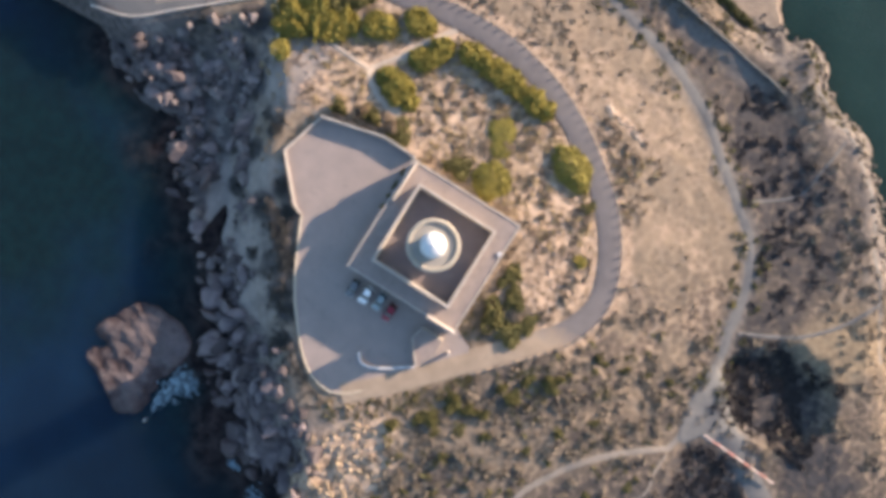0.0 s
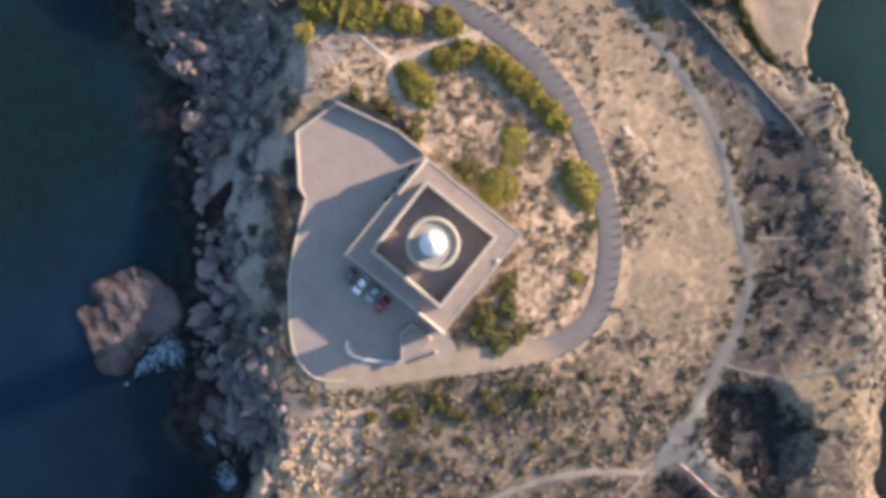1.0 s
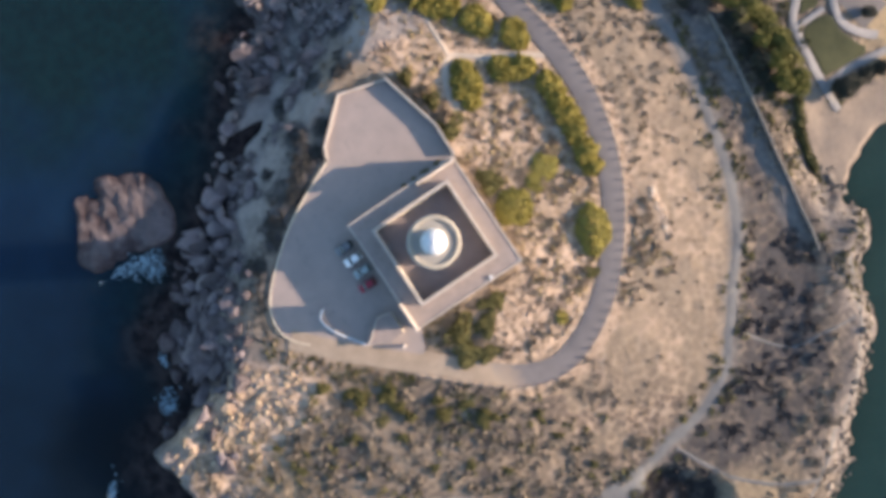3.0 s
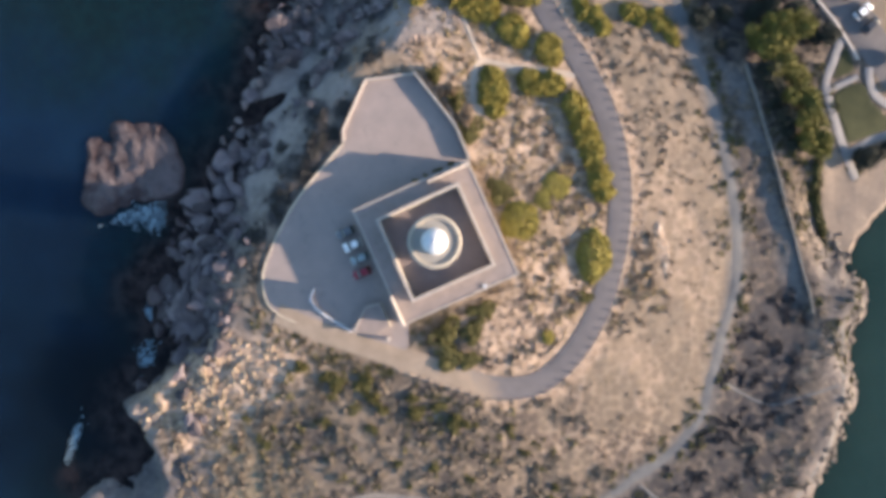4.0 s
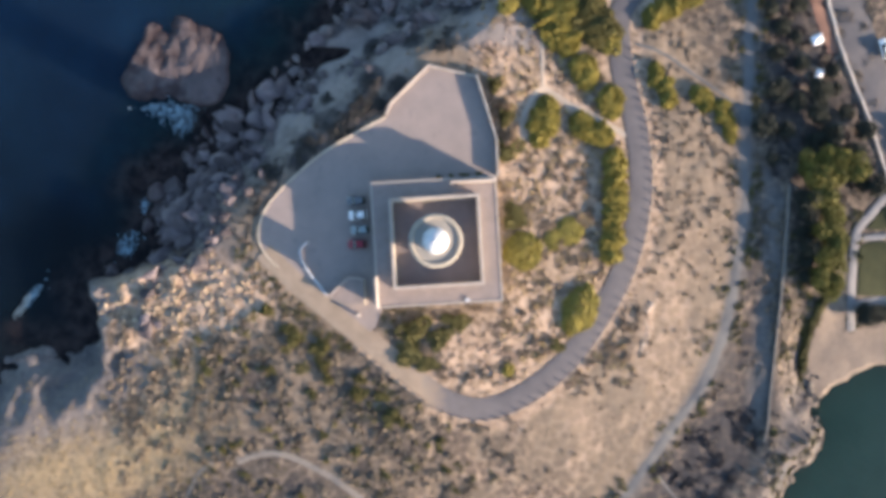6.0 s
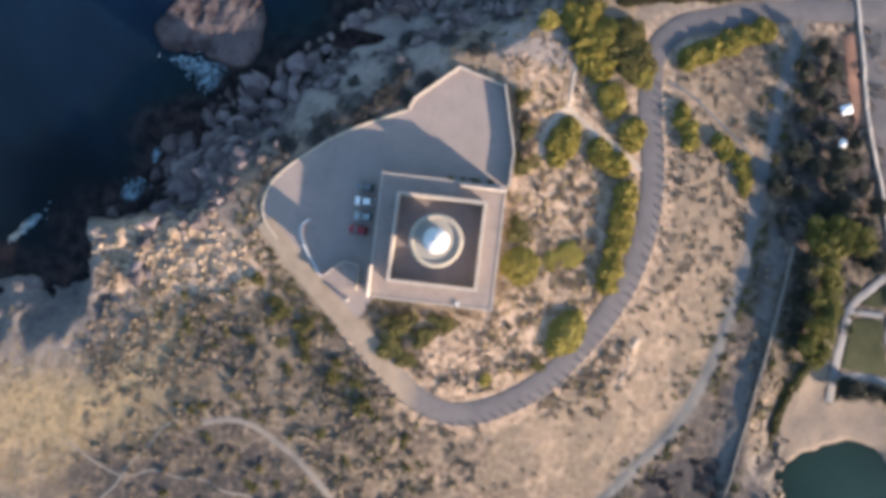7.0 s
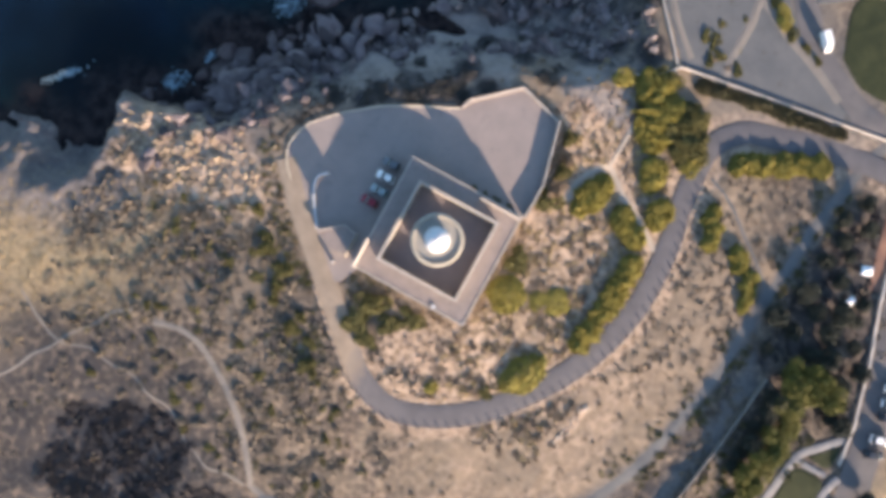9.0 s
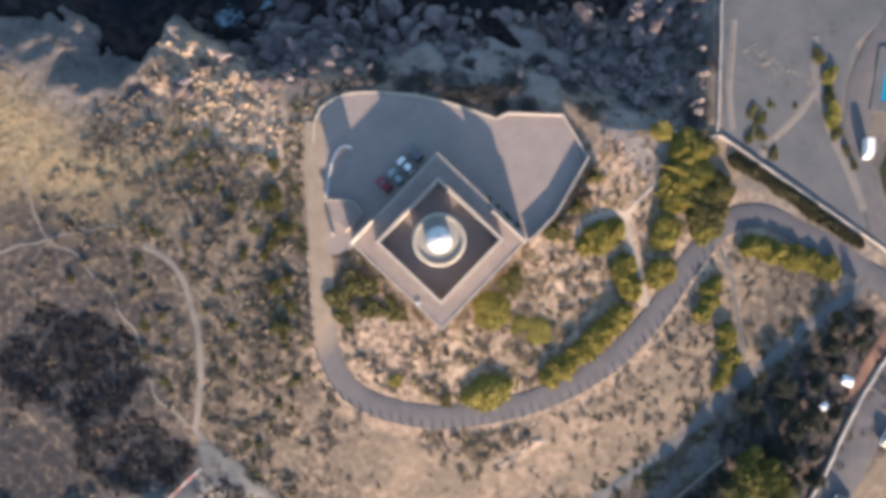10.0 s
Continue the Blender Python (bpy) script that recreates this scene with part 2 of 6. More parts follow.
def road_material():
    """Asphalt that lies under tan dust at its southern and western end."""
    m, nt, b = material("dusty_asphalt", 0.9)
    n1, n2 = noise_of(nt, 0.3, 5), noise_of(nt, 3.0, 6, 0.7)
    tar = mix(nt, ramp(nt, n1, 0.35, 0.65), (0.068, 0.066, 0.075), (0.10, 0.096, 0.105))
    tar = mix(nt, ramp(nt, n2, 0.4, 0.7), tar, (0.082, 0.08, 0.087))
    dust = mix(nt, ramp(nt, n1, 0.35, 0.65), (0.20, 0.158, 0.118), (0.255, 0.205, 0.155))
    geo = nt.nodes.new("ShaderNodeNewGeometry")
    sep = nt.nodes.new("ShaderNodeSeparateXYZ")
    nt.links.new(geo.outputs["Position"], sep.inputs[0])
    rng_ = node(nt, "ShaderNodeMapRange")
    rng_.inputs[1].default_value, rng_.inputs[2].default_value = -8.0, 6.0
    nt.links.new(sep.outputs["X"], rng_.inputs[0])
    wob = nt.nodes.new("ShaderNodeMath")
    wob.operation = "MULTIPLY_ADD"
    nt.links.new(n1, wob.inputs[0])
    wob.inputs[1].default_value = 0.8
    nt.links.new(rng_.outputs[0], wob.inputs[2])
    nt.links.new(mix(nt, ramp(nt, wob.outputs[0], 0.6, 1.1), dust, tar), b.inputs["Base Color"])
    bump(nt, b, noise_of(nt, 9.0, 6), 0.5, 0.01)
    return m


# ---- small tools ----
def mesh_of(name, verts, faces, mat, smooth=False):
    me = bpy.data.meshes.new(name)
    me.from_pydata(verts, [], faces)
    me.materials.append(mat)
    if smooth:
        me.polygons.foreach_set("use_smooth", [True] * len(me.polygons))
    me.update()
    return me


def link(name, me, parent=None, label=""):
    ob = new(name, me)
    if parent:
        ob.parent = parent
    if label:
        ob["label"] = label
    return ob


def part(name, bm, mat, parent=None, label="", smooth=False):
    me = bpy.data.meshes.new(name)
    bmesh.ops.recalc_face_normals(bm, faces=bm.faces)
    bm.to_mesh(me)
    bm.free()
    me.materials.append(mat)
    if smooth:
        me.polygons.foreach_set("use_smooth", [True] * len(me.polygons))
    return link(name, me, parent, label)


def box(bm, x0, x1, y0, y1, z0, z1, bev=0.0):
    r = bmesh.ops.create_cube(bm, size=1.0)
    for v in r["verts"]:
        v.co = Vector((x0 + (v.co.x + 0.5) * (x1 - x0), y0 + (v.co.y + 0.5) * (y1 - y0), z0 + (v.co.z + 0.5) * (z1 - z0)))
    if bev:
        es = {e for v in r["verts"] for e in v.link_edges}
        bmesh.ops.bevel(bm, geom=list(es), offset=bev, segments=2, affect="EDGES")
    return bm


def prism(bm, poly, z0, z1):
    lo = [bm.verts.new((x, y, z0)) for x, y in poly]
    hi = [bm.verts.new((x, y, z1)) for x, y in poly]
    n = len(poly)
    bm.faces.new(hi)
    bm.faces.new(lo[::-1])
    for i in range(n):
        bm.faces.new((lo[i], lo[(i + 1) % n], hi[(i + 1) % n], hi[i]))
    return bm


def lathe(bm, profile, seg=48, cap=True):
    rings = []
    for r, z in profile:
        rings.append([bm.verts.new((r * math.cos(2 * math.pi * i / seg), r * math.sin(2 * math.pi * i / seg), z)) for i in range(seg)])
    for a, b in zip(rings, rings[1:]):
        for i in range(seg):
            bm.faces.new((a[i], a[(i + 1) % seg], b[(i + 1) % seg], b[i]))
    if cap:
        bm.faces.new(rings[-1])
        bm.faces.new(rings[0][::-1])
    return bm


def smooth_line(pts, step=1.0):
    """Catmull-Rom through the points, sampled about every step metres."""
    p = [np.array(q, float) for q in pts]
    p = [2 * p[0] - p[1]] + p + [2 * p[-1] - p[-2]]
    out = []
    for i in range(1, len(p) - 2):
        n = max(2, int(np.linalg.norm(p[i + 1] - p[i]) / step))
        for k in range(n):
            t = k / n
            out.append(0.5 * (2 * p[i] + (p[i + 1] - p[i - 1]) * t + (2 * p[i - 1] - 5 * p[i] + 4 * p[i + 1] - p[i + 2]) * t * t
                              + (3 * p[i] - p[i - 1] - 3 * p[i + 1] + p[i + 2]) * t ** 3))
    out.append(p[-2])
    return np.array(out)


def normals_of(line):
    t = np.gradient(line, axis=0)
    t /= np.linalg.norm(t, axis=1)[:, None] + 1e-9
    return np.stack([-t[:, 1], t[:, 0]], 1)


LATTICE = np.random.RandomState(7).rand(256, 256)


def vnoise(x, y):
    xi, yi = np.floor(x).astype(int), np.floor(y).astype(int)
    fx, fy = x - xi, y - yi
    fx, fy = fx * fx * (3 - 2 * fx), fy * fy * (3 - 2 * fy)
    g = lambda a, b: LATTICE[a % 256, b % 256]
    return (g(xi, yi) * (1 - fx) + g(xi + 1, yi) * fx) * (1 - fy) + (g(xi, yi + 1) * (1 - fx) + g(xi + 1, yi + 1) * fx) * fy


def fbm(x, y, scale, octaves=4):
    out, amp, tot = 0, 1.0, 0
    for k in range(octaves):
        out = out + amp * vnoise(x / scale * 2 ** k + 17.3 * k, y / scale * 2 ** k + 5.1 * k)
        tot += amp
        amp *= 0.5
    return out / tot


def step01(x, a, b):
    t = np.clip((x - a) / (b - a), 0, 1)
    return t * t * (3 - 2 * t)


def seg_dist(X, Y, line, closed=False):
    d = np.full(np.shape(X), 1e9)
    pts = list(line) + ([line[0]] if closed else [])
    for (ax, ay), (bx, by) in zip(pts, pts[1:]):
        vx, vy = bx - ax, by - ay
        t = np.clip(((X - ax) * vx + (Y - ay) * vy) / (vx * vx + vy * vy + 1e-9), 0, 1)
        d = np.minimum(d, np.hypot(X - ax - t * vx, Y - ay - t * vy))
    return d


def inside(X, Y, poly):
    c = np.zeros(np.shape(X), bool)
    for (ax, ay), (bx, by) in zip(poly, list(poly[1:]) + [poly[0]]):
        if ay != by:
            c ^= ((ay > Y) != (by > Y)) & (X < (bx - ax) * (Y - ay) / (by - ay) + ax)
    return c


def blob(X, Y, cx, cy, rx, ry, soft=0.5, rot=0.0):
    c, s = math.cos(rot), math.sin(rot)
    u, v = (X - cx) * c + (Y - cy) * s, -(X - cx) * s + (Y - cy) * c
    r = np.hypot(u / rx, v / ry) + 0.5 * (fbm(X, Y, 6.0) - 0.5)
    return 1 - step01(r, 1 - soft / 2, 1 + soft / 2)


# ---- the lie of the land ----
SEA_Z = -9.0
COAST_WEST = [(-2000, 3000), (-300, 900), (-40, 320), (10, 180), (16, 110), (8.2, 88.6), (4.2, 86.2), (-1.6, 81.6), (-4.6, 71.5), (-4.4, 64.5), (-6, 61), (-12.2, 61.0),
              (-15.6, 55.6), (-18.4, 50), (-24, 46.6), (-31, 39.6), (-40.5, 33), (-46, 29.5), (-56, 21), (-63, 13), (-64, 8), (-61, 1), (-66, -1),
              (-77.5, -4.2), (-76, -12), (-76.5, -19), (-84, -20.5), (-93, -19.5), (-103, -27), (-125, -45), (-150, -80), (-140, -130), (-95, -185)]
COAST_EAST = [(-40, -200), (0, -150), (22, -112), (36, -100.6), (45.6, -94.8), (54.3, -85.6), (62.5, -78.2), (67.0, -73.8), (70.6, -68.6), (72.8, -63.6), (73.8, -59.0),
              (75.6, -55.4), (80.2, -53.0), (83.2, -49.0), (83.6, -45.2), (80.8, -41.8), (84.5, -36.5), (90, -33.6), (97, -32.8), (104, -35), (113, -42), (125, -60), (160, -85),
              (300, -140), (900, -400), (3000, -1000), (3000, 3000)]
LAND = COAST_WEST + COAST_EAST
TERRACE = [(0.2, 36.7), (10.1, 33.8), (13.4, 20.5), (13.0, 12.0), (-12.0, 12.0), (-12.0, -12.5), (-14.0, -17.0), (-17.4, -19.3), (-23.7, -13.4),
           (-27.6, -9.6), (-31.2, -5.5), (-35.6, -1.2), (-37.0, 1.2), (-37.4, 3.6), (-36.6, 7.2), (-34.6, 10.4), (-30.4, 14.5), (-24.3, 19.2),
           (-17.9, 22.8), (-9.2, 26.8), (-8.4, 29.1)]
ROAD = [(-36.0, 0.4), (-31.2, -4.9), (-26.8, -9.3), (-16.0, -19.3), (-6.8, -27.7), (-0.3, -33.0), (7.6, -35.6), (16.0, -33.2), (24.5, -27.5),
        (31.5, -19.6), (37.2, -11.0), (41.3, -1.4), (43.6, 9.8), (43.4, 21.8), (41.8, 30.5), (41.1, 38.8), (41.7, 46.2), (46.5, 52.0), (53.0, 54.4),
        (60, 56.7), (72, 58.7), (95, 62), (140, 75)]
TRACK = [(82, 75), (73.6, 61.4), (71.2, 50.5), (69.4, 41.0), (68.6, 30.0), (67.6, 21.5), (66.8, 14.0), (66.0, 3.0), (63.8, -8.0), (60.4, -21.5), (57.4, -28.6),
         (53.6, -35.2), (47.8, -42.0), (42.3, -49.5), (36.2, -57.0), (28.2, -61.2), (18.6, -62.9), (10.3, -65.3), (2.5, -66.6)]
PATH_SOUTH = [(6.0, -66.0), (-8.5, -65.6), (-11.4, -63.2), (-15.6, -57.6), (-20.4, -52.2), (-25.4, -48.2), (-30.2, -45.2), (-34.6, -43.0), (-38.6, -42.4), (-42.0, -42.9), (-45.2, -44.0)]
PATH_FORK = [(3.5, -66.2), (-0.4, -75.7), (-6.7, -84.1), (-16, -98)]
FAINT_A = [(-44.8, -43.0), (-49.6, -43.4), (-54.2, -46.6), (-56.4, -50.6), (-60.2, -55.0), (-62.6, -59.6), (-65.4, -63.0), (-67.4, -67.4), (-71.5, -73)]
FAINT_B = [(-74, -52), (-66, -56.4), (-60.4, -57.6), (-55.0, -55.8), (-49.2, -56.6), (-44.0, -56.2), (-38.9, -58.2), (-34.4, -58.4), (-30.9, -60.2), (-27.4, -63.2), (-24.4, -64.2), (-20.4, -66.0), (-16.6, -65.2), (-11.6, -65.4)]
FOOT_A = [(41.0, 20.2), (34.4, 24.7), (29.4, 27.3), (24.0, 31.1), (21.2, 28.5), (19.3, 24.5), (19.1, 20.5)]
FOOT_B = [(24.0, 31.1), (24.2, 38.2), (25.0, 46.3)]
FOOT_C = [(44.5, 40.0), (51.0, 37.0), (60.0, 30.0), (67.5, 24.0)]
LONG_WALL = [(75.6, 8.0), (74.9, 2.0), (73.3, -11.0), (71.5, -22.0), (69.8, -33.0), (68.0, -43.6), (67.2, -46.6)]
LOT_WALL = [(15.4, 49.5), (22.7, 52.3), (27.6, 57.4), (38.3, 59.3), (52.9, 61.7), (69.9, 64.5), (92, 68)]
LOT_AREA = [(27.4, 58.0), (38.3, 59.9), (52.9, 62.3), (66, 64.4), (60, 68.0), (51, 72.6), (41, 82.5), (36, 92), (33, 104), (6, 104), (7.6, 80.6), (20.8, 65.2)]
BEACH = [(81.2, -41.6), (78.6, -39.2), (79.2, -33.0), (80.7, -27.7), (82.2, -22.7), (83.8, -15.0), (85.4, -6.0), (87.6, -4.5), (87.5, -13.0), (88.2, -21.0), (89.5, -25.5), (93, -24.0), (100, -24.5), (110, -28), (120, -38), (112, -45), (104, -38), (97, -36), (90, -37), (84, -40)]

axis = np.concatenate([-np.geomspace(2900, 128, 30), np.arange(-124, 124.1, 0.8), np.geomspace(128, 2900, 30)])
GX, GY = np.meshgrid(axis, axis, indexing="ij")


def shore(X, Y):
    d = seg_dist(X, Y, LAND, True)
    return np.where(inside(X, Y, LAND), d, -d)


def zone(X, Y, poly, soft=1.2, rough=3.0, size=4.0):
    """1 inside a plan outline, 0 outside, with a ragged soft edge."""
    d = seg_dist(X, Y, poly, True)
    return step01(np.where(inside(X, Y, poly), d, -d) + rough * (fbm(X, Y, size) - 0.5), -soft, soft)


SLABS = [[(-26.5, 33.6), (-21.2, 38.9), (-14.2, 34.0), (-17.0, 27.8), (-22.6, 29.2)], [(-12.6, 34.8), (-10.8, 41.2), (-3.0, 42.9), (-2.4, 35.0), (-6.7, 35.0)],
         [(-33.9, 22.3), (-32.9, 30.9), (-24.9, 28.2), (-23.2, 24.0), (-29.4, 19.2)], [(-29, 43.2), (-23.6, 38.6), (-14, 42), (-4.6, 46.7), (-12.4, 49.6), (-21, 47.0)],
         [(16.6, 51.4), (22.8, 46), (24.0, 40), (15.7, 39.5), (6.5, 40.0), (5.4, 43.3), (9.0, 48.0)]]


def slab(X, Y):
    """The bare worn rock shelves above the shore."""
    return np.maximum.reduce([zone(X, Y, p, 0.7, 3.0, 3.0) for p in SLABS])


def hill(X, Y):
    """The broad fall of the headland, without its roughness."""
    r = np.hypot(X, Y)
    e = step01(X - 0.3 * Y, -5, 22)
    return (-0.068 * e * np.maximum(0, r - 15) - 0.105 * (1 - e) * np.maximum(0, r - 38)) * (1 - 0.35 * step01(r, 60, 110))


def relief(X, Y):
    d = shore(X, Y) + 5.0 * (fbm(X, Y, 9.0) - 0.5)
    r = np.hypot(X, Y)
    z = hill(X, Y)
    z = np.maximum(z, -7.3) + 0.012 * np.maximum(0, r - 160)
    z = np.minimum(z, 60)
    z = z + 1.2 * (fbm(X, Y, 24.0) - 0.5) * step01(r, 40, 70)
    west = step01(-X + 0.75 * Y, 0, 25) * (1 - step01(X, 30, 50))
    flat = slab(X, Y)
    bluffy = 1 - step01(Y, -6, 8)
    east = step01(X, 30, 60) * (1 - step01(Y, 30, 60))
    reach = 12 - 8.5 * west * bluffy + (9 + 9 * step01(Y, 36, 48)) * west * (1 - bluffy)
    tail = step01(-X, 72, 80) * step01(-Y, 13, 20)
    reach = reach + 11 * tail
    low = step01(Y, -44, -39) * step01(X, 70, 79) * (1 - step01(d, 8, 30)) * (X < 400)
    z = z * (1 - low) + (SEA_Z + 0.55 + 0.1 * np.maximum(d, 0)) * low
    k = step01(d, -3 - 0.6 * east - 6 * tail, (reach - 4.5 * east) * (1 - low) + 0.4 * low)
    z = (SEA_Z - 2.2) * (1 - k) + z * k
    shelf = SEA_Z + 0.35 + 0.11 * d
    z = np.where((d > -2) & (d < 40), np.maximum(z, shelf * 1.0 + (-30) * (1 - west * step01(Y, 34, 46))), z)
    rocky = (1 - step01(d, 4, 17)) * west * step01(d, -6, 0)
    crag = abs(2 * fbm(X + 31, Y, 5.5, 4) - 1)
    z = z + rocky * (1 - 0.85 * flat) * (1.6 * (fbm(X + 31, Y, 3.2, 3) - 0.45) + 2.6 * (0.22 - crag))
    knob = np.maximum(blob(X, Y, -56, -8, 22, 8), 0.6 * blob(X, Y, 14, 39, 6, 5))
    z = z + knob * 0.6 * (fbm(X + 9, Y + 4, 1.5, 2) - 0.5)
    z = z + 0.42 * (fbm(X, Y, 3.2, 3) - 0.5)
    return z, d, west


GZ, GD, GWEST = relief(GX, GY)
ter = inside(GX, GY, TERRACE) | (np.maximum(abs(GX), abs(GY)) < 13)
near_ter = np.where(ter, 0, np.minimum(seg_dist(GX, GY, TERRACE, True), np.maximum(np.maximum(abs(GX), abs(GY)) - 12.4, 0)))
GZ = np.minimum(GZ, -0.15 - 0.02 * np.minimum(near_ter, 14) + 9 * step01(near_ter, 14, 40))
GZ = np.where(ter, -0.6, GZ)
road_line = smooth_line(ROAD, 1.2)
rd = seg_dist(GX, GY, road_line)
road_z = hill(GX, GY) - 0.02
near = 1 - step01(rd, 2.9, 7.5)
GZ = np.where(ter, GZ, GZ * (1 - near) + (road_z - 0.12) * near)
for line in (TRACK, PATH_SOUTH):
    near = (1 - step01(seg_dist(GX, GY, smooth_line(line, 2)), 1.5, 5)) * 0.35
    GZ = GZ - near * 0.25
lot_d = np.where(inside(GX, GY, LOT_AREA), 0.0, seg_dist(GX, GY, LOT_AREA, True))
near = 1 - step01(lot_d, 1.0, 7.0)
GZ = GZ * (1 - near) + np.maximum(GZ, hill(GX, GY) + 0.4) * near
# hollows sunk so their eastern rims shade them; their ground is also coloured dark
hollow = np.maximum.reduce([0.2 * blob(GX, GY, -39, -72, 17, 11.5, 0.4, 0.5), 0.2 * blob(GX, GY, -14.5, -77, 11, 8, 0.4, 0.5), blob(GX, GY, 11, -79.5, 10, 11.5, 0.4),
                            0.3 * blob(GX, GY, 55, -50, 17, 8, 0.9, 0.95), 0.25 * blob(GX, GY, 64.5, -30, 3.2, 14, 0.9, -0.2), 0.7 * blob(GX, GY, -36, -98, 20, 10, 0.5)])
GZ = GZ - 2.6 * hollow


def gz(x, y):
    i = np.clip(np.searchsorted(axis, x) - 1, 0, len(axis) - 2)
    j = np.clip(np.searchsorted(axis, y) - 1, 0, len(axis) - 2)
    u, v = (x - axis[i]) / (axis[i + 1] - axis[i]), (y - axis[j]) / (axis[j + 1] - axis[j])
    return (GZ[i, j] * (1 - u) + GZ[i + 1, j] * u) * (1 - v) + (GZ[i, j + 1] * (1 - u) + GZ[i + 1, j + 1] * u) * v


def grid_mesh(name, X, Y, Z, mat):
    n, k = X.shape
    v = np.stack([X, Y, Z], -1).reshape(-1, 3)
    a = np.arange(n * k).reshape(n, k)
    f = np.stack([a[:-1, :-1], a[1:, :-1], a[1:, 1:], a[:-1, 1:]], -1).reshape(-1, 4)
    return mesh_of(name, v.tolist(), f.tolist(), mat, True)


def put_attr(me, name, values):
    me.attributes.new(name, "FLOAT", "POINT").data.foreach_set("value", np.clip(values, 0, 1).astype(np.float32).ravel())


ground_me = grid_mesh("ground", GX, GY, GZ, GROUND)
patchy = fbm(GX, GY, 7.0)
rock = np.maximum(GWEST * (1 - step01(GD, 9, 26)), 1 - step01(GD, -1, 4))
rock = np.maximum(rock, blob(GX, GY, 18, 47, 11, 8) * 0.8)
rock = np.maximum(rock, (1 - step01(GD + 9 * (patchy - 0.5), 5, 13)) * step01(GX, 30, 50) * 0.9)
SPIT = [(-79, -1), (-71, -5.5), (-72.5, -12), (-75, -18), (-75, -31), (-83, -35.5), (-93, -37), (-125, -42), (-125, -15), (-84, -18), (-78, -17)]
spit = zone(GX, GY, SPIT, 2.5, 5.0, 5.0)
# the spit's grey rock tone also holds the shade of its seaward slope
rock = np.maximum(rock, 0.9 * spit)
bluff = np.maximum(0.85 * blob(GX, GY, -54, -9.5, 21, 10) * (1 - spit), np.maximum(blob(GX, GY, 14, 37, 5, 4) * 0.7, blob(GX, GY, 11, -24, 13, 8) * 0.8))
sea_slope = step01(-GX + 0.75 * GY, 14, 24) * step01(GY, 6, 16) * (1 - step01(GX, 20, 30))
dark_patch = step01(fbm(GX, GY, 6.0), 0.535, 0.565)
smooth_f = slab(GX, GY) * (1 - 0.35 * step01(fbm(GX, GY, 2.6), 0.5, 0.62))
# spit again: worn-rock grey with the slope's shade in it
smooth_f = np.maximum(smooth_f, 0.55 * spit * step01(GD, -1, 3))
DARK_SPOTS = [(-11.9, 34.8, 2.6), (-15.7, 27.6, 2.6), (-6.5, 33.2, 2.0), (-25.6, 22.3, 2.6), (-18.6, 24.4, 2.6), (-11.8, 43.4, 2.2), (-13.1, 29.4, 2.8), (-10.2, 28.6, 1.8), (8.7, 51.8, 3.0),
              (20.1, 57.5, 3.2), (-3.1, 43.6, 2.2), (-28.0, 18.6, 2.0), (-22.4, 32.2, 1.4), (-33.5, 16.0, 1.8), (2.6, 41.0, 1.6), (13.5, 55.5, 2.2)]
south = step01(-GX - GY, 18, 34) * step01(-GY, 12, 24) * (1 - step01(-GX - 0.3 * GY, 52, 68))
scrub = np.maximum(south * (0.35 + 0.6 * step01(patchy, 0.36, 0.6)), np.maximum(blob(GX, GY, 12, -79, 10, 13, 0.3) * 0.8, blob(GX, GY, 1, -97, 8, 9, 0.3)))
scrub = np.maximum(scrub, step01(GX + 0.28 * GY, 66, 72) * (1 - step01(GX + 0.2 * GY, 92, 100)) * step01(patchy, 0.25, 0.5) * 0.75 * step01(GY, -70, -50))
scrub = np.maximum(scrub, blob(GX, GY, -84, -27, 10, 6, 0.6) * 0.75)
scrub = np.maximum(scrub, np.maximum(blob(GX, GY, -40, -62, 32, 21, 0.6), blob(GX, GY, -62, -92, 34, 24, 0.6)) * 0.85)
scrub = np.maximum(scrub, step01(GX, 52, 60) * (1 - step01(GX, 70, 76)) * (1 - step01(GY, -34, -26)) * step01(patchy, 0.35, 0.6) * 0.6)
bluff = np.maximum(bluff, 0.32 * np.maximum(blob(GX, GY, 18, -47, 18, 11, 0.9, 0.4), blob(GX, GY, 46, -22, 9, 22, 0.9, -0.3)) * step01(patchy, 0.35, 0.6))
bluff = np.maximum(bluff, blob(GX, GY, 43.3, -20.5, 1.0, 6, 0.6, -0.15))
bluff = np.maximum(bluff, (1 - step01(abs(rd - 3.9), 0.6, 1.8)) * 0.7 * step01(GX, -12, 4))
loop_in = np.where(inside(GX, GY, [(13, 34)] + ROAD[4:16] + [(30, 44), (18, 40)]), 1.0, 0.0) * (1 - 0.6 * step01(GY, 28, 38))
bluff = np.maximum(bluff, loop_in * (0.4 + 0.45 * step01(patchy, 0.4, 0.62)))
# dark grove soil, with tree shade put into the same scrub tone
scrub = np.maximum(scrub, step01(GX + 0.12 * GY, 71, 75) * (1 - step01(GX + 0.23 * GY, 100, 101)) * step01(GY, -22, -12) * 0.7)
beyond = np.where(inside(GX, GY, TRACK[1:] + [(-12, -112), (60, -112), (100, -40), (100, 60)]), 1.0, 0.0) * step01(GD, 2, 8)
scrub = np.maximum(scrub, beyond * (0.66 + 0.3 * step01(patchy, 0.3, 0.56)))
straw_bank = blob(GX, GY, 27, -86, 11, 9, 0.8, -0.3)
scrub = scrub * (1 - 0.65 * straw_bank)
gold = np.maximum(straw_bank * 0.5, np.zeros(GX.shape))
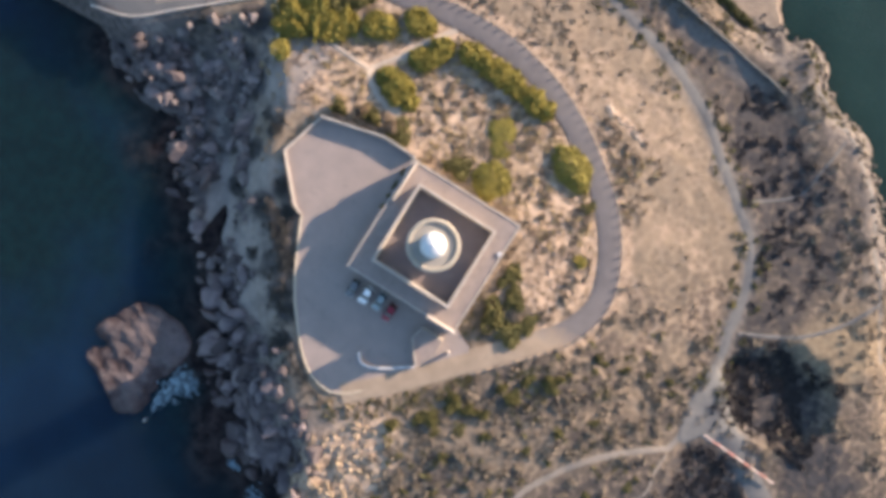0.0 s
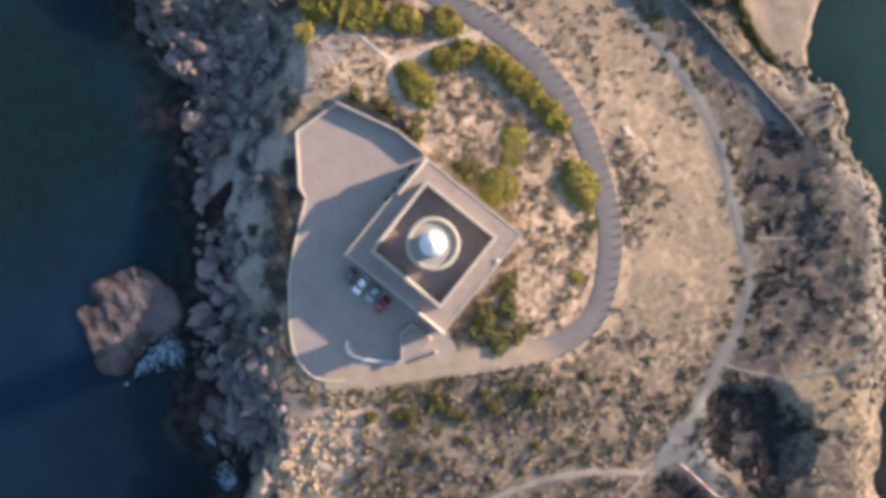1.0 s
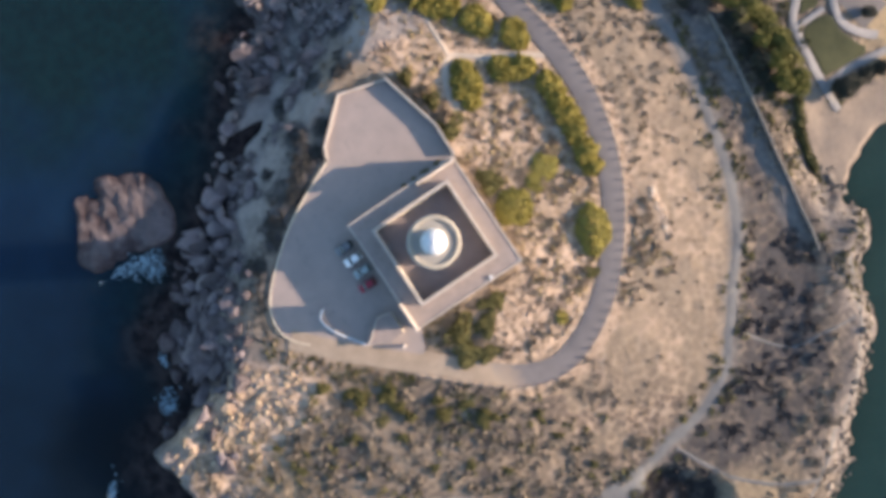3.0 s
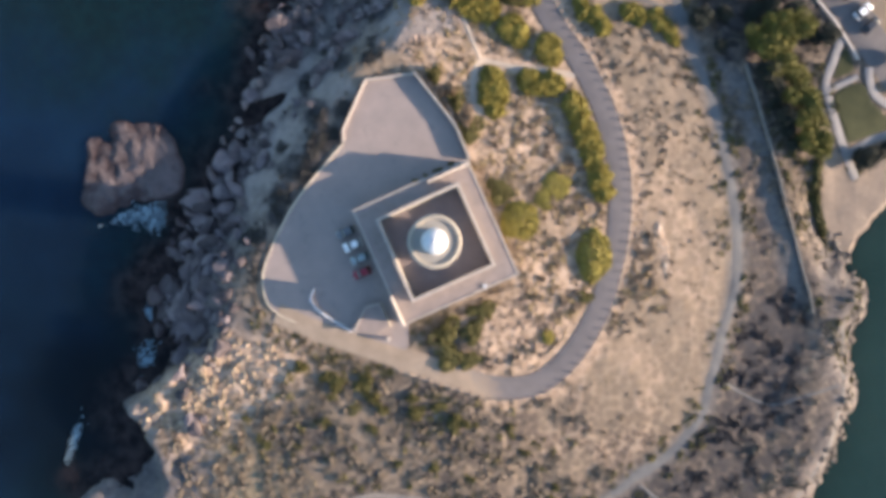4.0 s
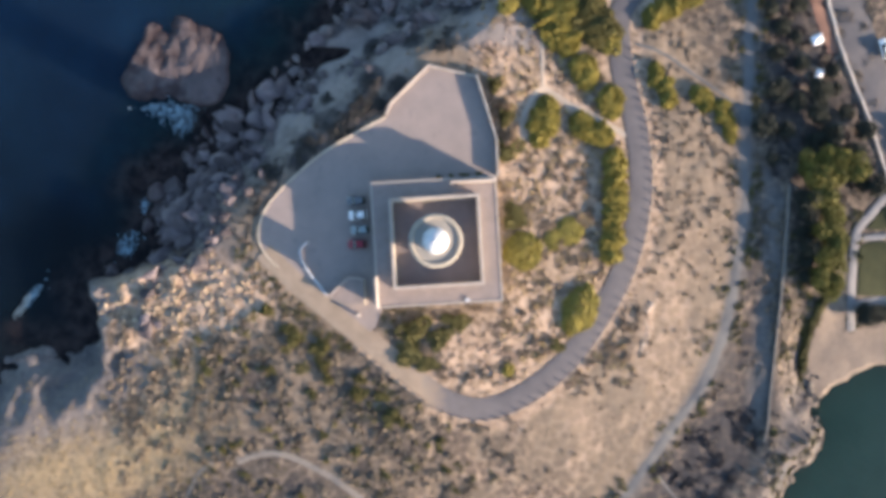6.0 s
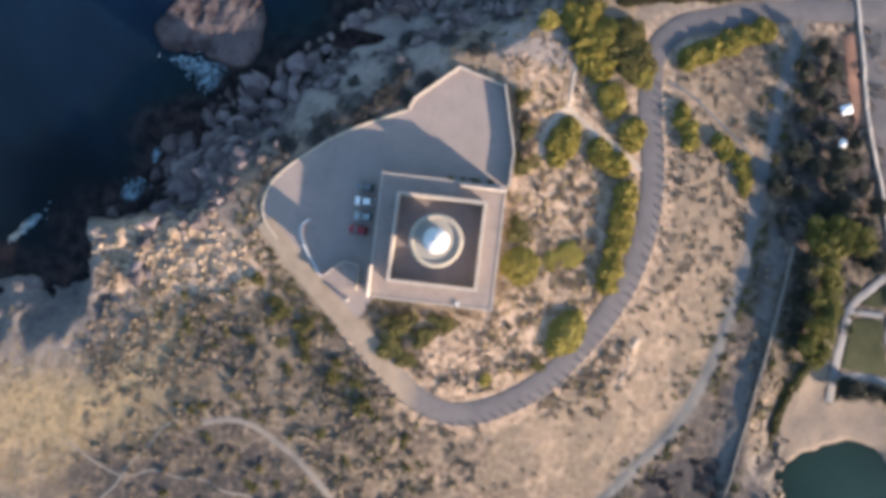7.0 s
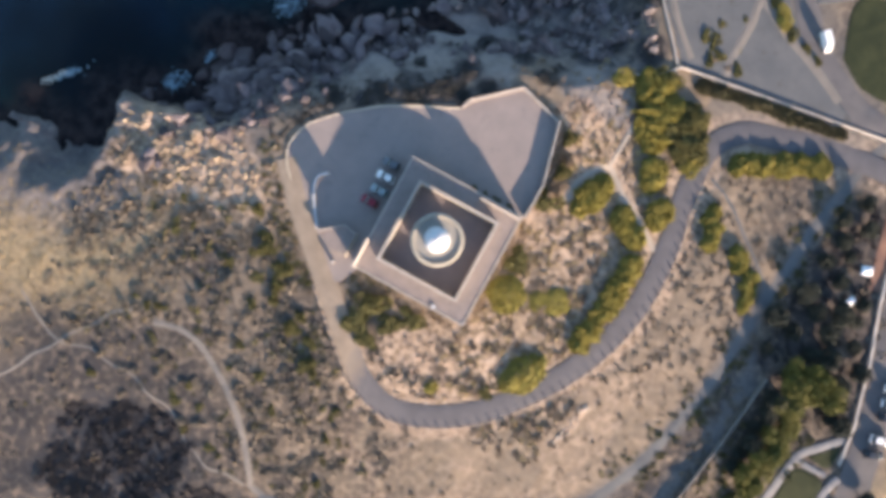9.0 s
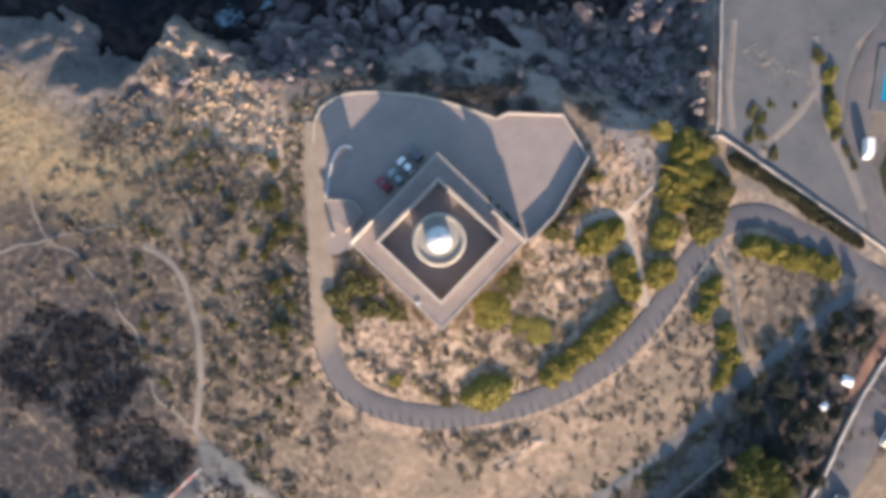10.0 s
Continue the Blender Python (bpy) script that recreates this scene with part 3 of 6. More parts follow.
gold = np.maximum(gold, step01(-GX - 0.1 * GY + 14 * (patchy - 0.5), 46, 66) * step01(GY + 14 * (patchy - 0.5), -66, -46) * 0.85)
gold = np.maximum(gold, step01(GX - 0.8 * GY, 100, 118) * 0.7)
# dark scrub, plus the shade of hollows and wall foot put into the colour
scrub_shade = np.maximum.reduce([blob(GX, GY, -38, -96, 28, 13, 0.6, -0.2) * 0.9, blob(GX, GY, -60, -68, 17, 18, 0.8) * 0.65, blob(GX, GY, 52, -53, 15, 9, 0.5, 0.95) * 0.85, blob(GX, GY, 63, -32, 3.5, 14, 0.6, -0.25) * 0.75,
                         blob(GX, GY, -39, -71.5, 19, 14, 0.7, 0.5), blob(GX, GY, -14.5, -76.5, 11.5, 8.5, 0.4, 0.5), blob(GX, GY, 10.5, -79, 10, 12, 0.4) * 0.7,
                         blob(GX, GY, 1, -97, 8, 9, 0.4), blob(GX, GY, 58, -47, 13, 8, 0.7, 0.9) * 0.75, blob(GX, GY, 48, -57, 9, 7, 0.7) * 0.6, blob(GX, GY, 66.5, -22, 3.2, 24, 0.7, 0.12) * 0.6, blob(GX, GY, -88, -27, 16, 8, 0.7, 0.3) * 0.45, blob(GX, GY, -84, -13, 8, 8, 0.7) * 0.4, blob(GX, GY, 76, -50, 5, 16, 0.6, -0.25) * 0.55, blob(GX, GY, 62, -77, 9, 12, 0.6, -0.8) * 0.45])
THICKET = [(-55, -77), (-53, -70.5), (-46, -65.5), (-39, -61.5), (-31, -60), (-27, -66), (-25, -71), (-31, -81), (-41, -88), (-50, -84)]
THICKET_B = [(-27, -82), (-21.5, -73), (-14, -68.5), (-8, -68), (-5.2, -75.4), (-10, -82), (-17, -86), (-22, -91)]
scrub_shade = scrub_shade * (1 - 0.5 * step01(fbm(GX, GY, 5.0), 0.56, 0.68))
scrub_shade = np.maximum(scrub_shade, np.maximum(zone(GX, GY, THICKET, 2.5, 11.0, 7.0), zone(GX, GY, THICKET_B, 2.5, 9.0, 6.0)) * (0.85 - 0.35 * step01(fbm(GX, GY, 3.0), 0.55, 0.68)))
scrub_shade = np.maximum(scrub_shade, 0.6 * sea_slope * dark_patch * step01(GD, 8, 13) * (1 - 0.7 * smooth_f))
for cx, cy, cr in DARK_SPOTS:
    scrub_shade = np.maximum(scrub_shade, 0.9 * blob(GX, GY, cx, cy, cr * 1.15, cr, 0.4, cx))
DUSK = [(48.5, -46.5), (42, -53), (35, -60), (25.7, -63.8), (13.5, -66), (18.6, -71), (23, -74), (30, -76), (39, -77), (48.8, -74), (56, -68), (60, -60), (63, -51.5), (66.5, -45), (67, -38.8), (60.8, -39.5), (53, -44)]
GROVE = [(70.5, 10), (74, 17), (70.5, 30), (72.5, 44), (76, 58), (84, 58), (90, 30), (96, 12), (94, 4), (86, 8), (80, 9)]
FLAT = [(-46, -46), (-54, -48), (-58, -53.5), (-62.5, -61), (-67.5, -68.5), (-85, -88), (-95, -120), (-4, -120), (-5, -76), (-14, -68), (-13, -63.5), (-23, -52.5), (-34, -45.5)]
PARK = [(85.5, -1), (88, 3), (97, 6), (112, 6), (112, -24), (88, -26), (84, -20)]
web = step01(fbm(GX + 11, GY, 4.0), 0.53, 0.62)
scrub_shade = np.maximum(scrub_shade, 0.72 * zone(GX, GY, DUSK, 2.0, 6.0) * (1 - 0.5 * web))
# tree shade between the grove's trunks, put into the ground colour
scrub_shade = np.maximum(scrub_shade, 0.62 * zone(GX, GY, GROVE, 2.0, 5.0) * (1 - 0.7 * web))
scrub_shade = np.maximum(scrub_shade, 0.42 * zone(GX, GY, FLAT, 2.5, 6.0) * (1 - 0.5 * web))
scrub_shade = np.maximum(scrub_shade, 0.62 * zone(GX, GY, [(-60, -76), (-51, -66), (-38, -60.5), (-28, -62.5), (-14, -67.5), (-6, -70), (-5, -80), (-12, -94), (-40, -102), (-62, -94)], 3.0, 9.0) * (1 - 0.45 * web))
scrub = np.maximum(scrub, 0.95 * zone(GX, GY, FLAT, 2.5, 6.0))
gold = gold * (1 - 0.9 * zone(GX, GY, FLAT, 2.5, 6.0))
# tones down the sunlit slope above the bay
scrub_shade = np.maximum(scrub_shade, 0.3 * (1 - step01(GD, 3, 7)) * step01(GX, 20, 40) * (1 - step01(GY, -44, -38)))
# wet rock by the sea; shade between boulders is painted in with it
wet_shade = GWEST * step01(-GX + 0.75 * GY, 14, 30) * (1 - step01(GD, 5, 12 - 4 * step01(GY, 30, 44))) * (1 - 0.45 * step01(GY, 34, 48)) * (1 - smooth_f) * step01(GY, -7, 1)
grit = np.zeros(GX.shape)
for line, w in ((TRACK, 2.4), (PATH_FORK, 4.0)):
    dist = seg_dist(GX, GY, smooth_line(line, 2)) + 2.4 * (fbm(GX, GY, 3.0) - 0.5)
    grit = np.maximum(grit, 0.75 * (1 - step01(dist, 0.3 * w, 1.25 * w)))
# grey lane strip; the shade of the long wall is put into its tone
LANE_AREA = [(70.4, 12), (74.8, 6), (73.0, -11), (71.2, -22), (67.8, -42), (64.0, -43), (66.4, -28), (68.2, -14), (70.0, -2)]
grit = np.maximum(grit, 0.85 * zone(GX, GY, LANE_AREA, 1.6, 3.0))
grit = np.maximum(grit, 0.7 * (1 - step01(lot_d, 4, 14)) * (GX > 36))
sand_f = np.where(inside(GX, GY, BEACH), 1.0, 0.0)
for nm, val in (("rock", rock), ("lime", bluff), ("smooth", smooth_f), ("scrub", scrub), ("gold", gold), ("sand", sand_f), ("scrub_shade", scrub_shade), ("grit", grit), ("wet_shade", wet_shade)):
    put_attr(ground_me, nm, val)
tagged(link("ground", ground_me), "dry tan headland with stony soil and worn rock", "ground", kind="structure")

sea_axis = np.concatenate([-np.geomspace(4500, 160, 14), np.arange(-150, 150.1, 1.5), np.geomspace(160, 4500, 14)])
SX, SY = np.meshgrid(sea_axis, sea_axis, indexing="ij")
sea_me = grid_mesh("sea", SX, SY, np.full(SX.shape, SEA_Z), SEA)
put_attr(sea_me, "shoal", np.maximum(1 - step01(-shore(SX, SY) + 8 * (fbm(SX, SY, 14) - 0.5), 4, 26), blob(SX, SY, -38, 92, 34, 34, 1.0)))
# near-black cove by the spit; brightness fall-off painted farther west
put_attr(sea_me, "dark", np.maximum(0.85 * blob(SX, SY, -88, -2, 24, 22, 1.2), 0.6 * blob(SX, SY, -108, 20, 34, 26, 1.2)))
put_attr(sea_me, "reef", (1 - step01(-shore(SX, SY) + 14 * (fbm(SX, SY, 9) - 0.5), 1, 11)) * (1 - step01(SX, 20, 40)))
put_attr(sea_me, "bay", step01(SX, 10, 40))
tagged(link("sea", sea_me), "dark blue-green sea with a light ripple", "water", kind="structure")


# ---- ribbons, patches and walls laid on the land ----
def ribbon(name, pts, width, mat, lift, label, category, ragged=0.0, step=1.0, height=None, kind="structure", seed=3.0):
    line = smooth_line(pts, step)
    nrm = normals_of(line)
    s = np.arange(len(line))
    verts, faces = [], []
    across = 5
    for k in range(across):
        u = k / (across - 1) * 2 - 1
        w = width / 2 * (1 + ragged * 2 * (fbm(s * 0.55 + 40 * (u > 0), s * 0 + seed, 3.0) - 0.5))
        p = line + nrm * (u * w)[:, None]
        z = (height(p[:, 0], p[:, 1]) if height else gz(p[:, 0], p[:, 1])) + lift - (0.1 if abs(u) == 1 else 0)
        verts += np.column_stack([p, z]).tolist()
    n = len(line)
    for k in range(across - 1):
        for i in range(n - 1):
            faces.append((k * n + i, k * n + i + 1, (k + 1) * n + i + 1, (k + 1) * n + i))
    return tagged(link(name, mesh_of(name, verts, faces, mat, True)), label, category, kind=kind)


def patch(name, poly, mat, lift, label, category, ragged=0.6, rings=14, kind="structure"):
    """A star-shaped sheet laid on the land."""
    edge = smooth_line(list(poly) + [poly[0]], 1.5)[:-1]
    c = edge.mean(0)
    ang = np.arange(len(edge))
    verts, faces, n = [(c[0], c[1], float(gz(c[0], c[1])) + lift)], [], len(edge)
    for r in range(1, rings + 1):
        f = r / rings
        p = c + (edge - c) * f
        if r == rings:
            p = p + (np.random.RandomState(5).rand(n, 2) - 0.5) * ragged
        verts += np.column_stack([p, gz(p[:, 0], p[:, 1]) + lift - (0.1 if r == rings else 0)]).tolist()
    for i in range(n):
        faces.append((0, 1 + i, 1 + (i + 1) % n))
        for r in range(rings - 1):
            a, b = 1 + r * n, 1 + (r + 1) * n
            faces.append((a + i, b + i, b + (i + 1) % n, a + (i + 1) % n))
    return tagged(link(name, mesh_of(name, verts, faces, mat, True)), label, category, kind=kind)


def wall_along(name, pts, thick, high, mat, label, category, base=None, sunk=0.6, step=2.0, parent=None, kind="structure", curved=True):
    line = smooth_line(pts, step) if curved else np.array(pts, float)
    nrm = normals_of(line) if curved else None
    bm = bmesh.new()
    if not curved:
        nrm = []
        for i in range(len(line)):
            a = line[i] - line[i - 1] if i else line[1] - line[0]
            b = line[i + 1] - line[i] if i < len(line) - 1 else a
            a, b = a / np.linalg.norm(a), b / np.linalg.norm(b)
            m = a + b
            m = m / np.linalg.norm(m)
            nrm.append(np.array([-m[1], m[0]]) / max(0.5, float(m @ a)))
        nrm = np.array(nrm)
    prev = None
    for i, p in enumerate(line):
        a, b = p + nrm[i] * thick / 2, p - nrm[i] * thick / 2
        zb = base if base is not None else float(gz(p[0], p[1]))
        h = high + (0.06 * math.sin(i * 2.3) + 0.05 * math.sin(i * 0.9) if base is None else 0)
        cur = [bm.verts.new(q) for q in ((*a, zb - sunk), (*a, zb + h), (*b, zb + h), (*b, zb - sunk))]
        if prev:
            for k in range(3):
                bm.faces.new((prev[k], cur[k], cur[k + 1], prev[k + 1]))
        else:
            bm.faces.new(cur)
        prev = cur
    bm.faces.new(prev[::-1])
    ob = part(name, bm, mat, parent)
    return tagged(ob, label, category, kind=kind) if not parent else ob


def road_h(x, y):
    return np.maximum(hill(x, y) - 0.02, gz(x, y)) + 0.02


bm = prism(bmesh.new(), TERRACE[::-1], -7.0, 0.05)
tagged(part("terrace", bm, PAVING), "warm grey concrete terrace held by retaining walls", "terrace", kind="structure")
ribbon("road", ROAD, 4.7, road_material(), 0.1, "narrow asphalt road, dusty tan near the terrace, round the lighthouse", "road", 0.02, 1.0, road_h)
ribbon("track", TRACK, 3.0, GRAVEL, 0.035, "pale grey gravel track with ragged verges", "track", 0.6)
ribbon("footpath", PATH_SOUTH, 1.8, TRODDEN, 0.04, "pale dusty footpath through the scrub", "path", 0.45)
ribbon("footpath", [(71.9, -51.8), (68.8, -60.6), (62.2, -70.5), (57.4, -76.0), (50.0, -81.4), (39.6, -88.6), (29.5, -95.6)], 0.8, GRAVEL, 0.1, "pale path along the low ridge above the bay", "path", 0.4)
ribbon("footpath", [(43.5, -52.0), (50.7, -60.7), (58.0, -62.0), (66, -63)], 0.55, GRAVEL, 0.1, "faint trodden path through dry grass", "path", 0.5)
ribbon("footpath", [(18.4, -65.0), (24.6, -76.5), (31.9, -83.5), (40, -88)], 0.8, GRAVEL, 0.1, "faint trodden path through dry grass", "path", 0.5)
ribbon("footpath", PATH_FORK, 4.2, GRAVEL, 0.1, "wide worn gravel path at the fork", "path", 0.4)
ribbon("footpath", FAINT_A, 0.9, TRODDEN, 0.03, "faint trodden path through dry grass", "path", 0.5)
ribbon("footpath", FAINT_B, 0.75, TRODDEN, 0.03, "faint trodden path through dry grass", "path", 0.5)
ribbon("footpath", FOOT_A, 1.2, DUST, 0.1, "narrow pale garden path between hedges", "path", 0.25)
ribbon("footpath", FOOT_B, 0.8, DUST, 0.1, "narrow pale garden path between hedges", "path", 0.25)
ribbon("footpath", FOOT_C, 0.7, GRAVEL, 0.1, "narrow earthen path crossing to the track", "path", 0.35)
patch("fork_clearing", [(10.5, -64.0), (8.6, -68.4), (4.0, -73), (-1.0, -77), (-4.4, -75), (-4.6, -70), (-8, -66.4), (-2, -64.0), (4, -63.4)], GRAVEL, 0.14, "worn gravel clearing where the paths meet", "clearing")
patch("gravel_lot", LOT_AREA, LOT, 0.12, "pale gravel lot behind a low wall", "lot")
ribbon("side_road", [(95, 70), (74, 67.2), (64.6, 68.4), (55.6, 72.6), (49.4, 77.6), (44.6, 83.2), (40.6, 90), (37.5, 104), (37, 125)], 5.5, ASPHALT, 0.16, "grey asphalt road skirting the gravel lot", "road", 0.03)
ribbon("park_path", [(89.6, -24.8), (89.2, -19.5), (88.8, -12.8), (89.4, -5.0), (90.6, -2.0), (93.2, 0.6), (97.0, 4.6)], 1.8, PARKPATH, 0.26, "pale paved park path", "path", 0.05)
ribbon("park_path", [(89.4, -18.8), (93.0, -18.4), (97.0, -18.3), (108, -20)], 1.7, PARKPATH, 0.28, "pale paved park path", "path", 0.05)
ribbon("park_path", [(89.8, -4.2), (93.4, -4.4), (97.0, -4.2)], 1.3, PARKPATH, 0.28, "pale paved park path", "path", 0.05)
ribbon("park_path", [(99.8, -3.4), (98.8, -6.4), (99.0, -9.4), (101.0, -12.6), (104.5, -15.6)], 1.8, PARKPATH, 0.3, "pale curving park path round the lawn", "path", 0.05)
patch("lawn", [(90.2, -16.8), (90.0, -11.0), (90.8, -5.8), (97.0, -5.8), (97.8, -10.5), (99.8, -14.5), (101.0, -17.4)], LAWN, 0.2, "dark green mown lawn between park paths", "lawn", 0.2)
patch("lawn", [(92.0, -2.6), (96.8, -2.6), (97.0, 2.6), (94.2, 0.0)], LAWN, 0.2, "small dark lawn inside the bend of the park path", "lawn", 0.2)
ribbon("flower_bed", [(82.6, 55), (84.6, 46), (87.2, 35.5)], 3.0, BRICKRED, 0.12, "reddish bare earth bed beside the street wall", "bed", 0.15)
ribbon("east_street", [(80, 96), (87.6, 63), (90.4, 49), (93.2, 36.6), (97.4, 24.2), (100.2, 14.2), (102.0, 6.6), (103.2, -1), (106, -12)], 7.0, ASPHALT, 0.14, "grey street with parked cars beside the park", "road", 0.02)
wall_along("long_wall", LONG_WALL[:4], 0.34, 1.0, PALEWALL, "long pale dry-stone wall beside the shaded lane", "wall")
wall_along("long_wall", LONG_WALL[3:], 0.3, 0.55, PALEWALL, "low tumbled end of the dry-stone wall", "wall")
patch("verge_lawn", [(57.5, 76), (64, 72.5), (72, 74), (70, 86), (60, 92), (54, 88)], LAWN, 0.12, "dark green grass beyond the side road", "lawn", 0.3)
wall_along("lot_edge_wall", [(26.4, 57.6), (20.4, 64.6), (13.2, 73.0), (7.0, 80.6), (4.5, 90)], 0.35, 0.4, LIME, "low pale edging wall of the lot", "wall")
ribbon("lot_path", [(36.7, 60.2), (36.0, 64.6), (36.2, 70.8), (36.0, 76.0), (35.4, 82.0)], 2.2, TRODDEN, 0.2, "pale wheel-worn way across the lot", "path", 0.5)
ribbon("lot_path", [(12.6, 78.0), (16.2, 73.6), (22.7, 65.4), (28.6, 60.2)], 1.5, TRODDEN, 0.2, "pale wheel-worn way beside the edging wall", "path", 0.5)
ribbon("lot_path", [(27.5, 87.5), (33.0, 82.2), (38.6, 78.0), (45.2, 74.4), (52.6, 71.6), (61.0, 67.6)], 2.0, TRODDEN, 0.21, "pale wheel-worn way along the lot's edge", "path", 0.3)
wall_along("lot_wall", LOT_WALL, 0.32, 0.6, LIME, "low pale masonry wall edging the lot", "wall", curved=False)
wall_along("street_kerb_wall", [(79, 82), (83.5, 62), (86.3, 48), (88.9, 35.2), (93.1, 23.0), (95.8, 13), (97.5, 6), (98.4, -1)], 0.6, 0.5, LIME, "low pale kerb wall along the street", "wall")
wall_along("terrace_wall", [(13.2, 12.9), (13.4, 20.5), (10.05, 33.95)], 0.35, 1.4, WORNLIME, "limewashed wall along the landward terrace edge", "wall", 0.05, 0.3, curved=False)
wall_along("terrace_parapet", [(9.9, 33.85), (0.2, 36.7), (-8.3, 29.1), (-9.2, 26.9)], 0.35, 0.7, WORNLIME, "low limewashed parapet on the terrace edge", "parapet", 0.05, 0.3, curved=False)
wall_along("terrace_kerb", [(-9.4, 26.6), (-17.9, 22.6), (-24.3, 19.0), (-30.3, 14.3)], 0.3, 0.2, CREAM, "worn low concrete kerb on the seaward edge", "kerb", 0.05, 0.3)
wall_along("road_parapet", [(-30.3, 14.3), (-34.4, 10.3), (-36.4, 7.1), (-37.2, 3.6), (-36.8, 1.2), (-35.4, -1.0), (-33.4, -3.2)], 0.25, 0.14, CREAM, "low pale parapet round the terrace end", "parapet", 0.05, 0.3)
wall_along("dividing_kerb", [(-27.0, 1.6), (-28.3, 0.6), (-28.7, -0.9), (-27.6, -3.8), (-23.6, -9.6)], 0.32, 0.5, DOMEWHITE, "curved low white wall between road and parking", "wall", 0.05, 0.2)


# ---- the lighthouse ----
def thing(name, m, label, category, group=""):
    ob = new(name)
    ob.matrix_world = m
    return tagged(ob, label, category, group)


def frame_ring(bm, half_out, half_in, z0, z1):
    """A square ring of wall."""
    for sx, sy in ((1, 0), (-1, 0), (0, 1), (0, -1)):
        if sx:
            a, b = sorted((sx * half_in, sx * half_out))
            box(bm, a, b, -half_out, half_out, z0, z1)
        else:
            a, b = sorted((sy * half_in, sy * half_out))
            box(bm, -half_in, half_in, a, b, z0, z1)
    return bm


def lighthouse():
    ob = thing("lighthouse", pose(-0.2, 0.05, 0), "square cream lighthouse building with a round central tower and white dome", "lighthouse")
    part("outer_wall", frame_ring(bmesh.new(), 12.6, 12.15, -1.2, 3.95), CREAM, ob)
    for sx, sy in ((1, 0), (-1, 0), (0, 1), (0, -1)):
        if sx:
            a, b = sorted((sx * 9.0, sx * 12.598))
            bm = box(bmesh.new(), a, b, -12.598, 12.598, 3.95, 4.15)
        else:
            a, b = sorted((sy * 9.0, sy * 12.598))
            bm = box(bmesh.new(), -9.0, 9.0, a, b, 3.95, 4.15)
        part("wing_roof", bm, ROOFTILE, ob, "flat grey screed roof of a wing")
    for sx, sy in ((1, 0), (-1, 0), (0, 1), (0, -1)):
        if sx:
            a, b = sorted((sx * 12.28, sx * 12.68))
            bm = box(bmesh.new(), a, b, -12.68, 12.68, 4.1, 4.27, 0.03)
        else:
            a, b = sorted((sy * 12.28, sy * 12.68))
            bm = box(bmesh.new(), -12.27, 12.27, a, b, 4.1, 4.27, 0.03)
        part("parapet", bm, WORNLIME, ob, "weathered pale parapet coping")
    part("upper_wall", frame_ring(bmesh.new(), 9.0, 8.5, 2.2, 5.55), CREAM, ob)
    bm = bmesh.new()
    frame_ring(bm, 9.05, 8.45, 5.55, 5.8)
    part("coping", bm, WORNLIME, ob, "broad pale coping round the sunken roof")
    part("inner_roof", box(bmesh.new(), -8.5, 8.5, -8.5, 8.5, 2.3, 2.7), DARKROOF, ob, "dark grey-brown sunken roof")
    # raised stretches of wall at two corners, and a small stack
    part("raised_wall", box(bmesh.new(), -12.62, -12.2, -12.6, -6.2, 4.5, 6.9, 0.05), LIME, ob, "raised pale wall at the corner")
    part("raised_wall", box(bmesh.new(), 3.4, 12.6, 11.5, 11.85, 4.15, 6.0, 0.05), LIME, ob, "raised pale wall at the corner")
    part("chimney", box(bmesh.new(), 5.1, 5.9, -12.3, -11.6, 4.15, 4.5, 0.05), DOMEWHITE, ob, "small white roof stack")
    tower = part("tower", lathe(bmesh.new(), [(4.4, -1), (4.3, 6), (4.15, 14), (4.15, 16.2), (4.4, 16.6), (4.85, 17.0), (4.85, 17.4)], 64), CREAM, ob, "round cream tower", True)
    part("gallery_floor", lathe(bmesh.new(), [(4.1, 17.4), (4.1, 17.5), (2.2, 17.56)], 64), DECK, tower)
    bm = lathe(bmesh.new(), [(3.95, 17.4), (3.95, 17.75), (4.0, 17.8), (4.75, 17.8), (4.82, 17.72), (4.82, 17.4)], 64, False)
    part("gallery_parapet", bm, GALLERYSTONE, tower, "thick weathered cream gallery parapet", True)
    part("lantern_base", lathe(bmesh.new(), [(2.25, 17.6), (2.25, 18.6), (2.35, 18.7)], 32), LIME, tower)
    part("lantern_glazing", lathe(bmesh.new(), [(2.1, 18.7), (2.1, 20.9)], 24, False), GLASSDARK, tower)
    for i in range(12):
        bm = box(bmesh.new(), 2.08, 2.2, -0.05, 0.05, 18.7, 20.9)
        bmesh.ops.rotate(bm, verts=bm.verts, matrix=Matrix.Rotation(i * math.pi / 6, 3, "Z"))
        part("glazing_bar", bm, METAL, tower)
    dome = [(2.25, 20.85), (2.3, 20.95), (2.25, 21.1)] + [(2.15 * math.cos(a), 21.1 + 1.35 * math.sin(a)) for a in np.linspace(0.12, 1.45, 9)] + [(0.22, 22.5), (0.22, 22.75), (0.05, 22.9)]
    part("dome", lathe(bmesh.new(), dome, 40), DOMEWHITE, tower, "glossy white lantern dome", True)
    return ob


lighthouse()

annex = thing("annex", pose(0, 0, 0), "small grey flat-roofed annex beside the lighthouse wall", "annex")
ANNEX = [(-22.9, -9.8), (-18.7, -6.2), (-15.6, -6.8), (-15.6, -11.8), (-19.1, -11.9)]
part("wall", prism(bmesh.new(), ANNEX[::-1], -0.3, 1.3), CREAM, annex)
part("roof", prism(bmesh.new(), [(x * 0.985 - 0.3, y * 0.97 - 0.3) for x, y in ANNEX[::-1]], 1.3, 1.4), ROOFTILE, annex)
